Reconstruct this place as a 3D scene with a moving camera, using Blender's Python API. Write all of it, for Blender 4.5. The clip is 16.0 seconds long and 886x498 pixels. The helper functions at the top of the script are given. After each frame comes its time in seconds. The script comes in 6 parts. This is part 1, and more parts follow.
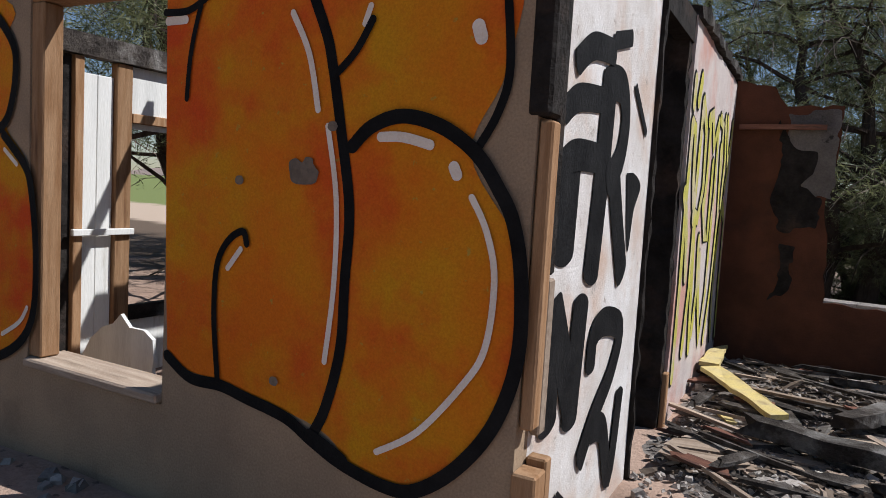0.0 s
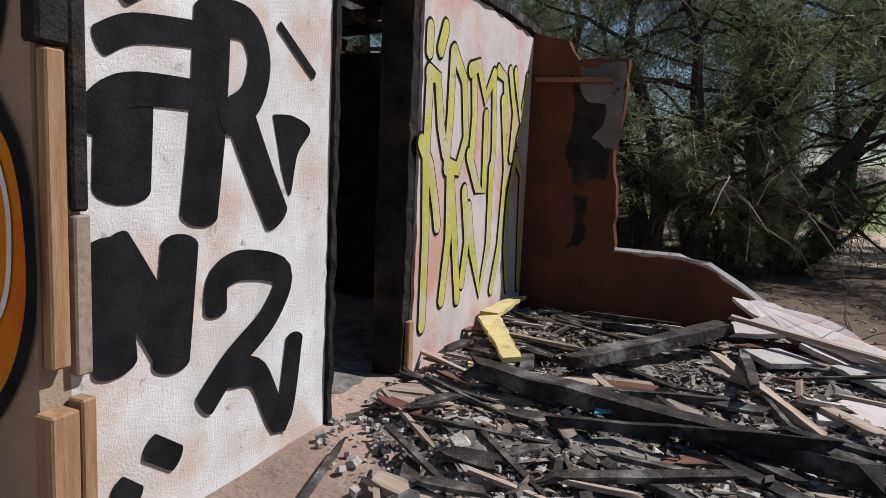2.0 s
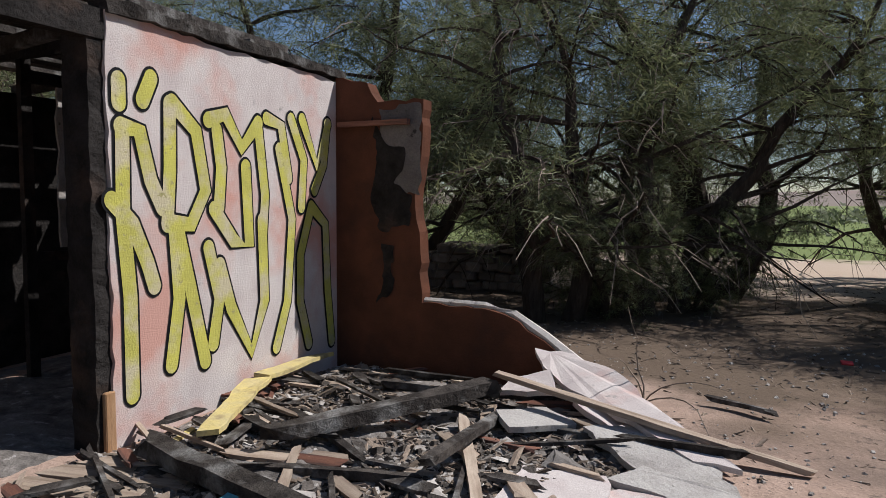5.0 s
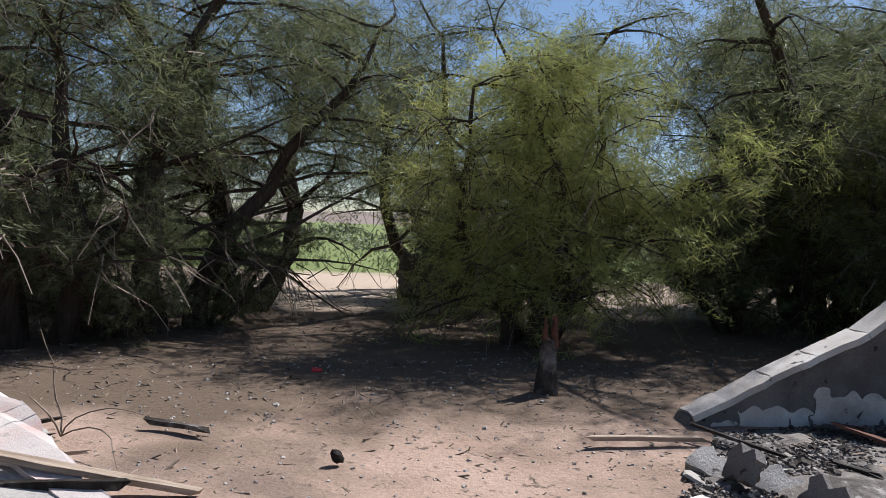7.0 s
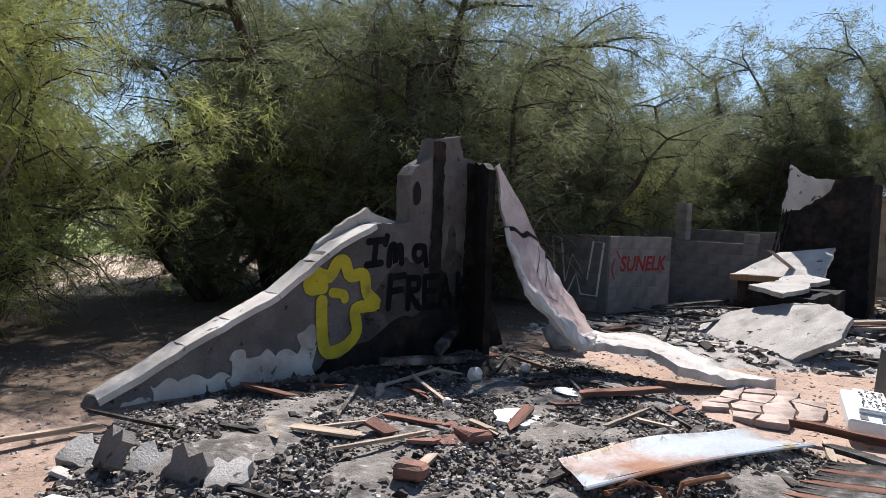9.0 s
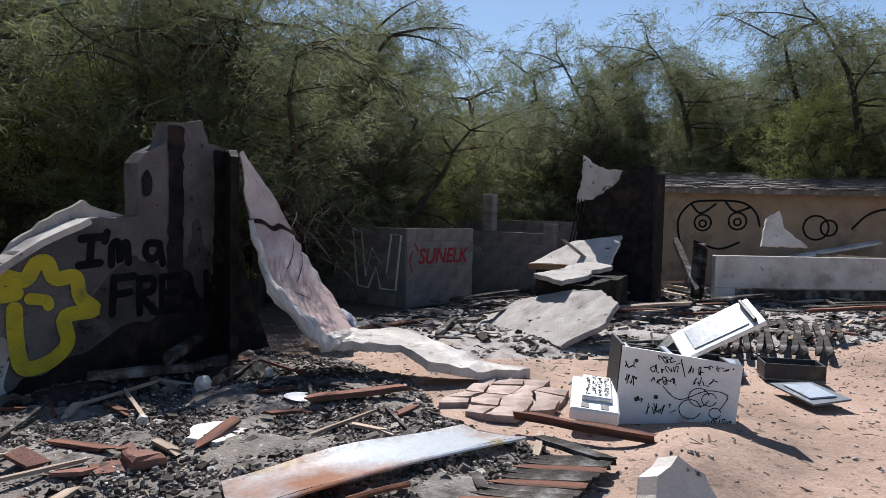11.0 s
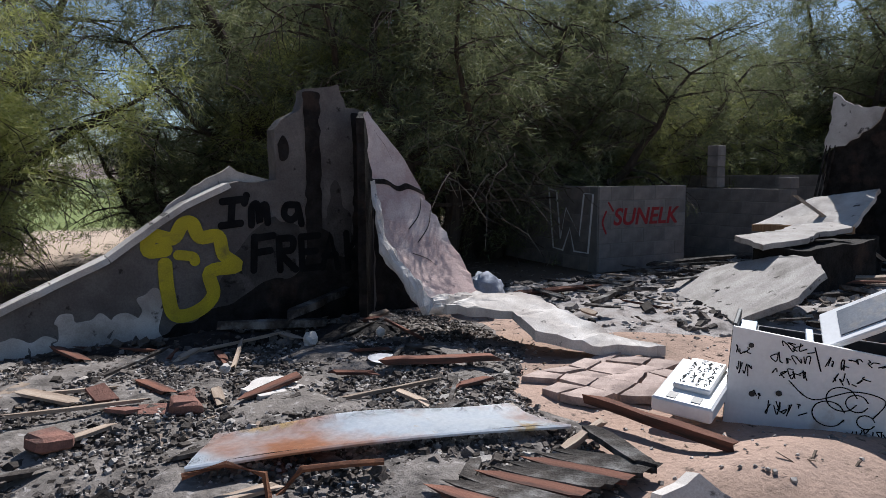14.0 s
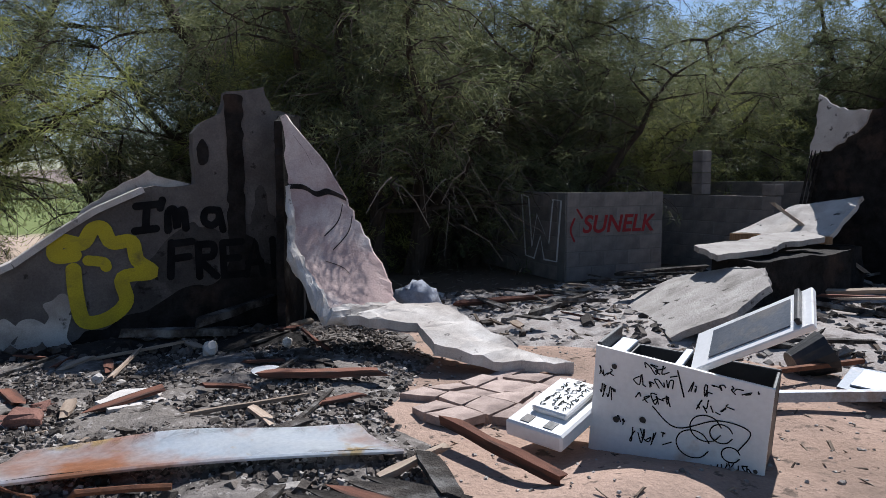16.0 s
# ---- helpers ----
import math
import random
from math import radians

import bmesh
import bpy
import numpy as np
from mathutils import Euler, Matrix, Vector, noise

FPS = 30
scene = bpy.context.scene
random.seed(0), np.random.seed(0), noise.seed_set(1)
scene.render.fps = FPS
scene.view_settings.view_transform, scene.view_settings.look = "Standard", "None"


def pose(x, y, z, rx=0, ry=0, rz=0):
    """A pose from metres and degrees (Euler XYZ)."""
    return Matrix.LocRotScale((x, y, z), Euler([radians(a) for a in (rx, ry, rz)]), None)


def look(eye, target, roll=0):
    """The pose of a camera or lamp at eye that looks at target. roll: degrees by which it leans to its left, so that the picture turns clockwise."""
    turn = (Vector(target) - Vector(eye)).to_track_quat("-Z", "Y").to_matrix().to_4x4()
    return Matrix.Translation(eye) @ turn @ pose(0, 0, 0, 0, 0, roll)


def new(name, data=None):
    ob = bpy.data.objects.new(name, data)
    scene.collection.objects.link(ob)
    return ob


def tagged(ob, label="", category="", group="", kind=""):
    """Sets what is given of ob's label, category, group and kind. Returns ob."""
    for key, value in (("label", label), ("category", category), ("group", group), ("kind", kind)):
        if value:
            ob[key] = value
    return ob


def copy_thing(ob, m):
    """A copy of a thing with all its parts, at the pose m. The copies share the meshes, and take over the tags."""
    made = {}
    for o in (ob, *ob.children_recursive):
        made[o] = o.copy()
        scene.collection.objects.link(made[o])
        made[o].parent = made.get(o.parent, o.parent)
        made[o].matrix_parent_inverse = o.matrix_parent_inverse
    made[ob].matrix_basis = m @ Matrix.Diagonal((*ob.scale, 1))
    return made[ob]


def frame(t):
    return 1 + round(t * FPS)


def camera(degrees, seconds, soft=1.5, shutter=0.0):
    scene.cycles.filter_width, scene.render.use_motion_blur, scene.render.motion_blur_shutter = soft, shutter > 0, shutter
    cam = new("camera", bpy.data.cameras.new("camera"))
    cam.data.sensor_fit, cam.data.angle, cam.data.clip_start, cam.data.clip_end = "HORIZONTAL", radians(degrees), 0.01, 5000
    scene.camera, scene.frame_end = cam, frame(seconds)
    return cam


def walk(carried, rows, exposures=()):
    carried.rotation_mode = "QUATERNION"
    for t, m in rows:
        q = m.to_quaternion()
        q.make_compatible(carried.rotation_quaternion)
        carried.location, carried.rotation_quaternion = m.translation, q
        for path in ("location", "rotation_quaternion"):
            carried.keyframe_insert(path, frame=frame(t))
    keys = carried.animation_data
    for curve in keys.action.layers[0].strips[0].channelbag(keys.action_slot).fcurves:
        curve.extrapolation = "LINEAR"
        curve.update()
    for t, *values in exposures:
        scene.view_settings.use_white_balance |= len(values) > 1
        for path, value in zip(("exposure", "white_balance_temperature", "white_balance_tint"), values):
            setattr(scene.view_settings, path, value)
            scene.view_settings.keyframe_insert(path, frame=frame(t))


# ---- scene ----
cam = camera(65.6, 16.0, soft=0.8)
PATH = [
    (0, (0.702, -3.202, 1.287), (-0.246, -1.448, 1.121), 3.4),
    (0.5, (1.039, -3.129, 1.29), (0.137, -1.353, 1.108), 3.4),
    (1, (1.282, -3.001, 1.269), (0.468, -1.189, 1.036), 3.7),
    (1.5, (1.495, -2.797, 1.252), (0.698, -0.977, 1.023), 3.7),
    (2, (1.751, -2.663, 1.244), (0.967, -0.84, 0.996), 2.6),
    (2.5, (2.037, -2.508, 1.248), (1.19, -0.715, 0.987), 2.0),
    (3, (2.232, -2.272, 1.26), (1.347, -0.492, 1.034), 1.6),
    (3.2, (2.339, -2.199, 1.263), (1.44, -0.425, 1.055), 0.9),
    (5.3, (3.433, -1.546, 1.357), (2.599, 0.268, 1.241), -0.2),
    (5.5, (3.55, -1.509, 1.356), (2.761, 0.326, 1.252), -0.3),
    (6, (3.798, -1.409, 1.344), (3.323, 0.53, 1.226), 1.8),
    (6.5, (3.998, -1.269, 1.349), (3.803, 0.719, 1.257), 3.4),
    (7, (4.225, -1.246, 1.369), (4.469, 0.738, 1.302), 2.5),
    (7.5, (4.471, -1.299, 1.393), (5.081, 0.605, 1.349), 2.0),
    (8, (4.715, -1.354, 1.375), (5.65, 0.413, 1.31), 2.6),
    (8.5, (4.941, -1.343, 1.391), (6.128, 0.263, 1.298), 2.5),
    (9, (5.141, -1.374, 1.397), (6.537, 0.055, 1.296), 2.3),
    (9.5, (5.369, -1.485, 1.403), (6.91, -0.212, 1.333), 1.1),
    (10, (5.618, -1.59, 1.382), (7.254, -0.441, 1.319), 1.2),
    (10.2, (5.73, -1.633, 1.381), (7.402, -0.537, 1.299), 0.7),
    (12.3, (6.655, -2.232, 1.375), (8.189, -0.962, 1.188), 1.7),
    (12.5, (6.743, -2.283, 1.375), (8.244, -0.977, 1.175), 1.3),
    (13, (6.941, -2.437, 1.369), (8.309, -0.992, 1.16), 1.7),
    (13.5, (7.159, -2.506, 1.35), (8.378, -0.94, 1.101), 1.3),
    (14, (7.405, -2.526, 1.338), (8.464, -0.843, 1.124), -0.4),
    (14.5, (7.686, -2.641, 1.341), (8.618, -0.884, 1.129), 0.2),
    (15, (7.914, -2.741, 1.351), (8.797, -0.962, 1.115), 1.9),
    (15.5, (8.14, -2.76, 1.342), (9.059, -0.997, 1.126), 0.9),
    (16, (8.389, -2.833, 1.331), (9.357, -1.094, 1.133), -0.2),
]
walk(cam, [(t, look(eye, target, roll)) for t, eye, target, roll in PATH], exposures=[(0, 0.38, 6150, 10), (3.2, 0.32, 6050, 10), (5.5, 0.3, 6150, 10), (7, 0.7, 6050, 10), (8.5, 1.12, 6250, 10), (10, 1.02, 6200, 10), (12.5, 0.6, 6100, 10), (16, 0.58, 5950, 10)])

# ---- daylight: high sun from behind the ruin, clear sky
SUN_FROM = Vector((0.62, 0.44, 0.88)).normalized()
world = bpy.data.worlds.new("sky")
scene.world = world
world.use_nodes = True
wn, wl = world.node_tree.nodes, world.node_tree.links
sky = wn.new("ShaderNodeTexSky")
sky.sky_type, sky.sun_disc = "NISHITA", False
sky.dust_density, sky.ozone_density = 0.25, 2.0
sky.sun_elevation = math.asin(SUN_FROM.z)
sky.sun_rotation = math.atan2(SUN_FROM.x, SUN_FROM.y)
wn["Background"].inputs["Strength"].default_value = 0.06
wl.new(sky.outputs[0], wn["Background"].inputs["Color"])
sun_data = bpy.data.lights.new("sun", "SUN")
sun_data.energy, sun_data.angle, sun_data.color = 4.6, radians(0.53), (1.0, 0.96, 0.91)
sun = new("sun", sun_data)
sun.matrix_world = look((0, 0, 20) , Vector((0, 0, 20)) - SUN_FROM)


# ---- materials
def surf(name, c1, c2, scale=4.0, rough=0.85, bump=0.3, bscale=40.0, c3=None, scale3=1.2, thr=0.55, c4=None, scale4=9.0, thr4=0.62, metal=0.0, rnd=0.0, stretch=(1, 1, 1), island=False, soft3=0.08):
    """Two-tone noise surface with up to two kinds of stains, a fine grain and a bump."""
    m = bpy.data.materials.new(name)
    m.use_nodes = True
    n, l = m.node_tree.nodes, m.node_tree.links
    b = n["Principled BSDF"]
    b.inputs["Roughness"].default_value, b.inputs["Metallic"].default_value = rough, metal
    b.inputs["Specular IOR Level"].default_value = 0.08 if rough > 0.6 else 0.4
    geo = n.new("ShaderNodeTexCoord")
    mp = n.new("ShaderNodeMapping")
    mp.inputs["Scale"].default_value = stretch
    l.new(geo.outputs["Object"], mp.inputs[0])

    def tex(s, detail=5.0, r=0.6):
        t = n.new("ShaderNodeTexNoise")
        t.inputs["Scale"].default_value, t.inputs["Detail"].default_value, t.inputs["Roughness"].default_value = s, detail, r
        l.new(mp.outputs[0], t.inputs["Vector"])
        return t.outputs[0]

    def mix(f, a, c, lo, hi):
        ramp = n.new("ShaderNodeMapRange")
        ramp.inputs[1].default_value, ramp.inputs[2].default_value = lo, hi
        l.new(f, ramp.inputs[0])
        x = n.new("ShaderNodeMix")
        x.data_type = "RGBA"
        l.new(ramp.outputs[0], x.inputs[0])
        for sock, val in ((x.inputs[6], a), (x.inputs[7], c)):
            if isinstance(val, tuple):
                sock.default_value = (*val, 1)
            else:
                l.new(val, sock)
        return x.outputs[2]

    col = mix(tex(scale), c1, c2, 0.36, 0.64)
    if c3:
        col = mix(tex(scale3), col, c3, thr - soft3, thr + soft3)
    if c4:
        col = mix(tex(scale4), col, c4, thr4 - 0.03, thr4 + 0.03)
    grain = tex(bscale * 2.0, 3.0)
    dark = n.new("ShaderNodeMix")
    dark.data_type, dark.blend_type = "RGBA", "OVERLAY"
    dark.inputs[0].default_value = 0.35
    l.new(col, dark.inputs[6])
    l.new(grain, dark.inputs[7])
    out = dark.outputs[2]
    if rnd:
        inf = n.new("ShaderNodeNewGeometry" if island else "ShaderNodeObjectInfo")
        r = n.new("ShaderNodeMapRange")
        r.inputs[3].default_value, r.inputs[4].default_value = 1 - rnd, 1 + rnd
        l.new(inf.outputs["Random Per Island" if island else "Random"], r.inputs[0])
        hsv = n.new("ShaderNodeHueSaturation")
        l.new(r.outputs[0], hsv.inputs["Value"])
        l.new(out, hsv.inputs["Color"])
        out = hsv.outputs[0]
    l.new(out, b.inputs["Base Color"])
    if bump:
        bp = n.new("ShaderNodeBump")
        bp.inputs["Strength"].default_value, bp.inputs["Distance"].default_value = bump, 0.02
        l.new(tex(bscale, 6.0, 0.65), bp.inputs["Height"])
        l.new(bp.outputs[0], b.inputs["Normal"])
    return m


M = {}
M["stucco_tan"] = surf("stucco_tan", (0.34, 0.25, 0.17), (0.27, 0.20, 0.14), 3, 0.9, 0.35, 60, (0.19, 0.14, 0.10), 1.5, 0.62)
M["stucco_white"] = surf("stucco_white", (0.66, 0.64, 0.63), (0.50, 0.46, 0.43), 3, 0.92, 0.35, 90, (0.50, 0.38, 0.31), 2.0, 0.57, (0.36, 0.32, 0.29), 12, 0.66)
M["stucco_pink"] = surf("stucco_pink", (0.55, 0.49, 0.46), (0.47, 0.40, 0.38), 4, 0.9, 0.35, 90, (0.50, 0.28, 0.23), 1.2, 0.56, (0.33, 0.30, 0.28), 10, 0.68)
M["brown_board"] = surf("brown_board", (0.115, 0.046, 0.027), (0.075, 0.032, 0.020), 3, 0.8, 0.2, 50, (0.06, 0.03, 0.022), 1.8, 0.60)
M["plaster_grey"] = surf("plaster_grey", (0.20, 0.18, 0.168), (0.125, 0.111, 0.104), 2.2, 0.92, 0.8, 40, (0.10, 0.09, 0.085), 1.6, 0.57, (0.045, 0.04, 0.037), 8, 0.66)
M["plaster_pink"] = surf("plaster_pink", (0.46, 0.35, 0.32), (0.38, 0.28, 0.265), 3, 0.9, 0.3, 45, (0.60, 0.53, 0.50), 1.6, 0.58, (0.06, 0.05, 0.045), 6, 0.71)
M["plaster_white"] = surf("plaster_white", (0.62, 0.58, 0.54), (0.47, 0.42, 0.38), 2.6, 0.92, 0.3, 60, (0.33, 0.29, 0.26), 1.7, 0.58, (0.09, 0.08, 0.075), 7, 0.66)
M["soot_grey"] = surf("soot_grey", (0.10, 0.09, 0.085), (0.055, 0.05, 0.047), 3, 0.92, 0.8, 40, (0.16, 0.145, 0.135), 2.5, 0.60, (0.03, 0.027, 0.025), 8, 0.62)
M["plaster_grey_pale"] = surf("plaster_grey_pale", (0.42, 0.39, 0.36), (0.32, 0.29, 0.27), 3, 0.92, 0.5, 40, (0.22, 0.20, 0.18), 1.8, 0.58, (0.10, 0.09, 0.08), 9, 0.66)
M["block_grey"] = surf("block_grey", (0.25, 0.22, 0.20), (0.17, 0.15, 0.14), 5, 0.95, 0.6, 80, rnd=0.12)
M["block_joint"] = surf("block_joint", (0.20, 0.185, 0.17), (0.16, 0.15, 0.14), 6, 0.95, 0.5, 80)
M["char"] = surf("char", (0.024, 0.020, 0.018), (0.065, 0.055, 0.048), 9, 0.7, 1.0, 30, (0.17, 0.16, 0.15), 5, 0.60, rnd=0.5, stretch=(1, 1, 1))
M["char_wall"] = surf("char_wall", (0.014, 0.012, 0.011), (0.032, 0.028, 0.026), 7, 0.8, 0.9, 25, (0.075, 0.05, 0.038), 2, 0.64)
M["wood"] = surf("wood", (0.34, 0.21, 0.12), (0.24, 0.13, 0.065), 5, 0.75, 0.3, 40, (0.12, 0.06, 0.035), 3, 0.66, rnd=0.2, stretch=(6, 6, 0.6))
M["wood_raw"] = surf("wood_raw", (0.40, 0.32, 0.25), (0.28, 0.21, 0.16), 5, 0.8, 0.3, 40, (0.20, 0.15, 0.11), 3, 0.64, rnd=0.25, stretch=(0.7, 6, 6))
M["wood_red"] = surf("wood_red", (0.20, 0.095, 0.065), (0.13, 0.06, 0.045), 5, 0.8, 0.3, 40, (0.05, 0.04, 0.035), 3, 0.6, rnd=0.25, stretch=(0.7, 6, 6))
M["wood_yellow"] = surf("wood_yellow", (0.55, 0.44, 0.17), (0.46, 0.38, 0.20), 6, 0.85, 0.3, 40, (0.24, 0.18, 0.11), 5, 0.62)
M["white_board"] = surf("white_board", (0.74, 0.74, 0.72), (0.62, 0.62, 0.60), 3, 0.7, 0.2, 30, (0.40, 0.36, 0.30), 2, 0.68, stretch=(3, 3, 0.4))
M["enamel"] = surf("enamel", (0.80, 0.79, 0.78), (0.74, 0.73, 0.72), 3, 0.35, 0.04, 20, (0.55, 0.42, 0.33), 3.5, 0.70)
M["black_metal"] = surf("black_metal", (0.020, 0.020, 0.022), (0.035, 0.033, 0.032), 8, 0.5, 0.2, 30, (0.09, 0.06, 0.045), 4, 0.66)
M["grey_metal"] = surf("grey_metal", (0.10, 0.115, 0.14), (0.14, 0.15, 0.17), 6, 0.45, 0.1, 30, (0.22, 0.20, 0.18), 5, 0.62, metal=0.4)
M["steel"] = surf("steel", (0.36, 0.40, 0.46), (0.30, 0.33, 0.38), 5, 0.4, 0.1, 30, (0.2, 0.16, 0.13), 5, 0.66, metal=0.5)
M["sheet_metal"] = surf("sheet_metal", (0.55, 0.60, 0.66), (0.62, 0.64, 0.66), 2, 0.45, 0.08, 20, (0.42, 0.19, 0.10), 1.1, 0.52, (0.50, 0.36, 0.18), 2.6, 0.60)
M["cracked_earth"] = surf("cracked_earth", (0.44, 0.345, 0.30), (0.30, 0.23, 0.20), 5, 0.95, 0.5, 50, (0.22, 0.17, 0.15), 3, 0.60, rnd=0.2)
M["rust"] = surf("rust", (0.20, 0.09, 0.05), (0.12, 0.06, 0.04), 12, 0.8, 0.4, 60)
M["brick"] = surf("brick", (0.22, 0.115, 0.09), (0.15, 0.08, 0.065), 9, 0.9, 0.6, 60, (0.10, 0.07, 0.06), 5, 0.62, rnd=0.25)
M["stone"] = surf("stone", (0.20, 0.16, 0.13), (0.14, 0.115, 0.095), 5, 0.95, 0.8, 30, rnd=0.3)
M["rubble"] = surf("rubble", (0.36, 0.33, 0.30), (0.25, 0.22, 0.20), 5, 0.95, 0.6, 30, rnd=0.45, island=True)
M["rubble_dark"] = surf("rubble_dark", (0.055, 0.046, 0.040), (0.155, 0.132, 0.115), 5, 0.85, 0.8, 30, rnd=0.6, island=True)
M["splinter"] = surf("splinter", (0.22, 0.17, 0.13), (0.13, 0.10, 0.08), 5, 0.85, 0.4, 30, rnd=0.6, island=True)
M["ash"] = surf("ash", (0.085, 0.075, 0.068), (0.24, 0.212, 0.192), 7, 0.95, 1.0, 22, (0.20, 0.175, 0.155), 1.1, 0.55, (0.33, 0.30, 0.28), 14, 0.64)
M["ash_pale"] = surf("ash_pale", (0.36, 0.33, 0.31), (0.28, 0.24, 0.22), 6, 0.95, 0.8, 30, (0.10, 0.09, 0.085), 3, 0.60)
M["bark"] = surf("bark", (0.050, 0.038, 0.030), (0.085, 0.066, 0.052), 6, 0.95, 1.0, 16, stretch=(3, 3, 0.5))
M["twig"] = surf("twig", (0.26, 0.21, 0.17), (0.18, 0.145, 0.12), 6, 0.9, 0.3, 30)
M["black_paint"] = surf("black_paint", (0.006, 0.006, 0.007), (0.014, 0.014, 0.015), 6, 0.75, 0.35, 60)
M["white_paint"] = surf("white_paint", (0.78, 0.72, 0.66), (0.68, 0.58, 0.50), 5, 0.7, 0.3, 60)
M["yellow_paint"] = surf("yellow_paint", (0.50, 0.46, 0.10), (0.40, 0.37, 0.09), 4, 0.8, 0.45, 60, (0.47, 0.41, 0.27), 3.5, 0.55, (0.30, 0.27, 0.12), 22, 0.64)
M["gold_paint"] = surf("gold_paint", (0.52, 0.43, 0.035), (0.40, 0.33, 0.04), 4, 0.8, 0.5, 60, (0.24, 0.20, 0.06), 6, 0.62)
M["red_paint"] = surf("red_paint", (0.30, 0.03, 0.035), (0.22, 0.03, 0.03), 6, 0.7, 0.3, 60)
M["pale_paint"] = surf("pale_paint", (0.74, 0.74, 0.72), (0.64, 0.64, 0.62), 6, 0.7, 0.3, 60)
M["orange_paint"] = surf("orange_paint", (0.55, 0.255, 0.010), (0.61, 0.15, 0.010), 2.4, 0.7, 0.35, 70, (0.58, 0.075, 0.014), 1.9, 0.54, (0.42, 0.27, 0.05), 20, 0.68, soft3=0.09)
M["blue_plastic"] = surf("blue_plastic", (0.10, 0.36, 0.46), (0.08, 0.28, 0.38), 6, 0.5, 0.1, 30)
M["red_plastic"] = surf("red_plastic", (0.55, 0.03, 0.04), (0.45, 0.03, 0.03), 6, 0.5, 0.1, 30)
M["cloth"] = surf("cloth", (0.40, 0.42, 0.47), (0.30, 0.31, 0.35), 6, 0.9, 0.5, 20)
M["roofing"] = surf("roofing", (0.12, 0.10, 0.09), (0.20, 0.18, 0.16), 4, 0.9, 0.8, 20, (0.33, 0.30, 0.27), 4, 0.6)


def leaf_material(name, c1, c2):
    m = bpy.data.materials.new(name)
    m.use_nodes = True
    n, l = m.node_tree.nodes, m.node_tree.links
    b = n["Principled BSDF"]
    b.inputs["Roughness"].default_value = 0.65
    geo = n.new("ShaderNodeNewGeometry")
    x = n.new("ShaderNodeMix")
    x.data_type = "RGBA"
    x.inputs[6].default_value, x.inputs[7].default_value = (*c1, 1), (*c2, 1)
    l.new(geo.outputs["Random Per Island"], x.inputs[0])
    l.new(x.outputs[2], b.inputs["Base Color"])
    tr = n.new("ShaderNodeBsdfTranslucent")
    l.new(x.outputs[2], tr.inputs["Color"])
    ms = n.new("ShaderNodeMixShader")
    ms.inputs[0].default_value = 0.45
    l.new(b.outputs[0], ms.inputs[1])
    l.new(tr.outputs[0], ms.inputs[2])
    l.new(ms.outputs[0], n["Material Output"].inputs["Surface"])
    return m


M["leaf"] = leaf_material("leaf", (0.075, 0.092, 0.042), (0.23, 0.24, 0.115))
M["leaf_light"] = leaf_material("leaf_light", (0.24, 0.27, 0.065), (0.44, 0.44, 0.16))
M["grass"] = leaf_material("grass", (0.20, 0.24, 0.10), (0.32, 0.33, 0.16))


def ground_material():
    m = surf("desert_ground", (0.40, 0.285, 0.225), (0.31, 0.215, 0.165), 0.9, 0.97, 0.8, 24, (0.20, 0.145, 0.115), 0.6, 0.58, (0.14, 0.105, 0.085), 9, 0.63)
    n, l = m.node_tree.nodes, m.node_tree.links
    b = n["Principled BSDF"]
    base = b.inputs["Base Color"].links[0].from_socket
    geo = n.new("ShaderNodeNewGeometry")
    sep = n.new("ShaderNodeSeparateXYZ")
    l.new(geo.outputs["Position"], sep.inputs[0])
    tex = n.new("ShaderNodeTexNoise")
    tex.inputs["Scale"].default_value, tex.inputs["Detail"].default_value = 1.1, 8
    l.new(geo.outputs["Position"], tex.inputs["Vector"])

    def layer(base, col, lo, hi, amp):
        a = n.new("ShaderNodeMath")
        a.operation = "MULTIPLY_ADD"
        a.inputs[1].default_value = amp
        l.new(tex.outputs[0], a.inputs[0])
        l.new(sep.outputs["Y"], a.inputs[2])
        r = n.new("ShaderNodeMapRange")
        r.inputs[1].default_value, r.inputs[2].default_value = lo, hi
        l.new(a.outputs[0], r.inputs[0])
        x = n.new("ShaderNodeMix")
        x.data_type = "RGBA"
        l.new(r.outputs[0], x.inputs[0])
        l.new(base, x.inputs[6])
        x.inputs[7].default_value = (*col, 1)
        return x.outputs[2]

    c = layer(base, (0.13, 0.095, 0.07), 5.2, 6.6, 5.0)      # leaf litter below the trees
    c = layer(c, (0.45, 0.35, 0.27), 10.4, 11.2, 2.0)        # open sandy track
    c = layer(c, (0.17, 0.20, 0.075), 18.5, 20.0, 3.0)       # green field
    l.new(c, b.inputs["Base Color"])
    return m


# ---- builders
def mesh_of(bm, name, material, smooth=False):
    bmesh.ops.recalc_face_normals(bm, faces=bm.faces)
    me = bpy.data.meshes.new(name)
    bm.to_mesh(me)
    bm.free()
    me.materials.append(M[material] if isinstance(material, str) else material)
    if smooth:
        me.shade_smooth()
    return me


def part(name, bm, material, parent, label="", smooth=False):
    ob = new(name, mesh_of(bm, name, material, smooth))
    if parent:
        ob.parent = parent
    return tagged(ob, label=label)


def thing(name, label, category, m=None, group="", kind=""):
    ob = new(name)
    ob.empty_display_size = 0.1
    if m is not None:
        ob.matrix_basis = m
    return tagged(ob, label, category, group, kind)


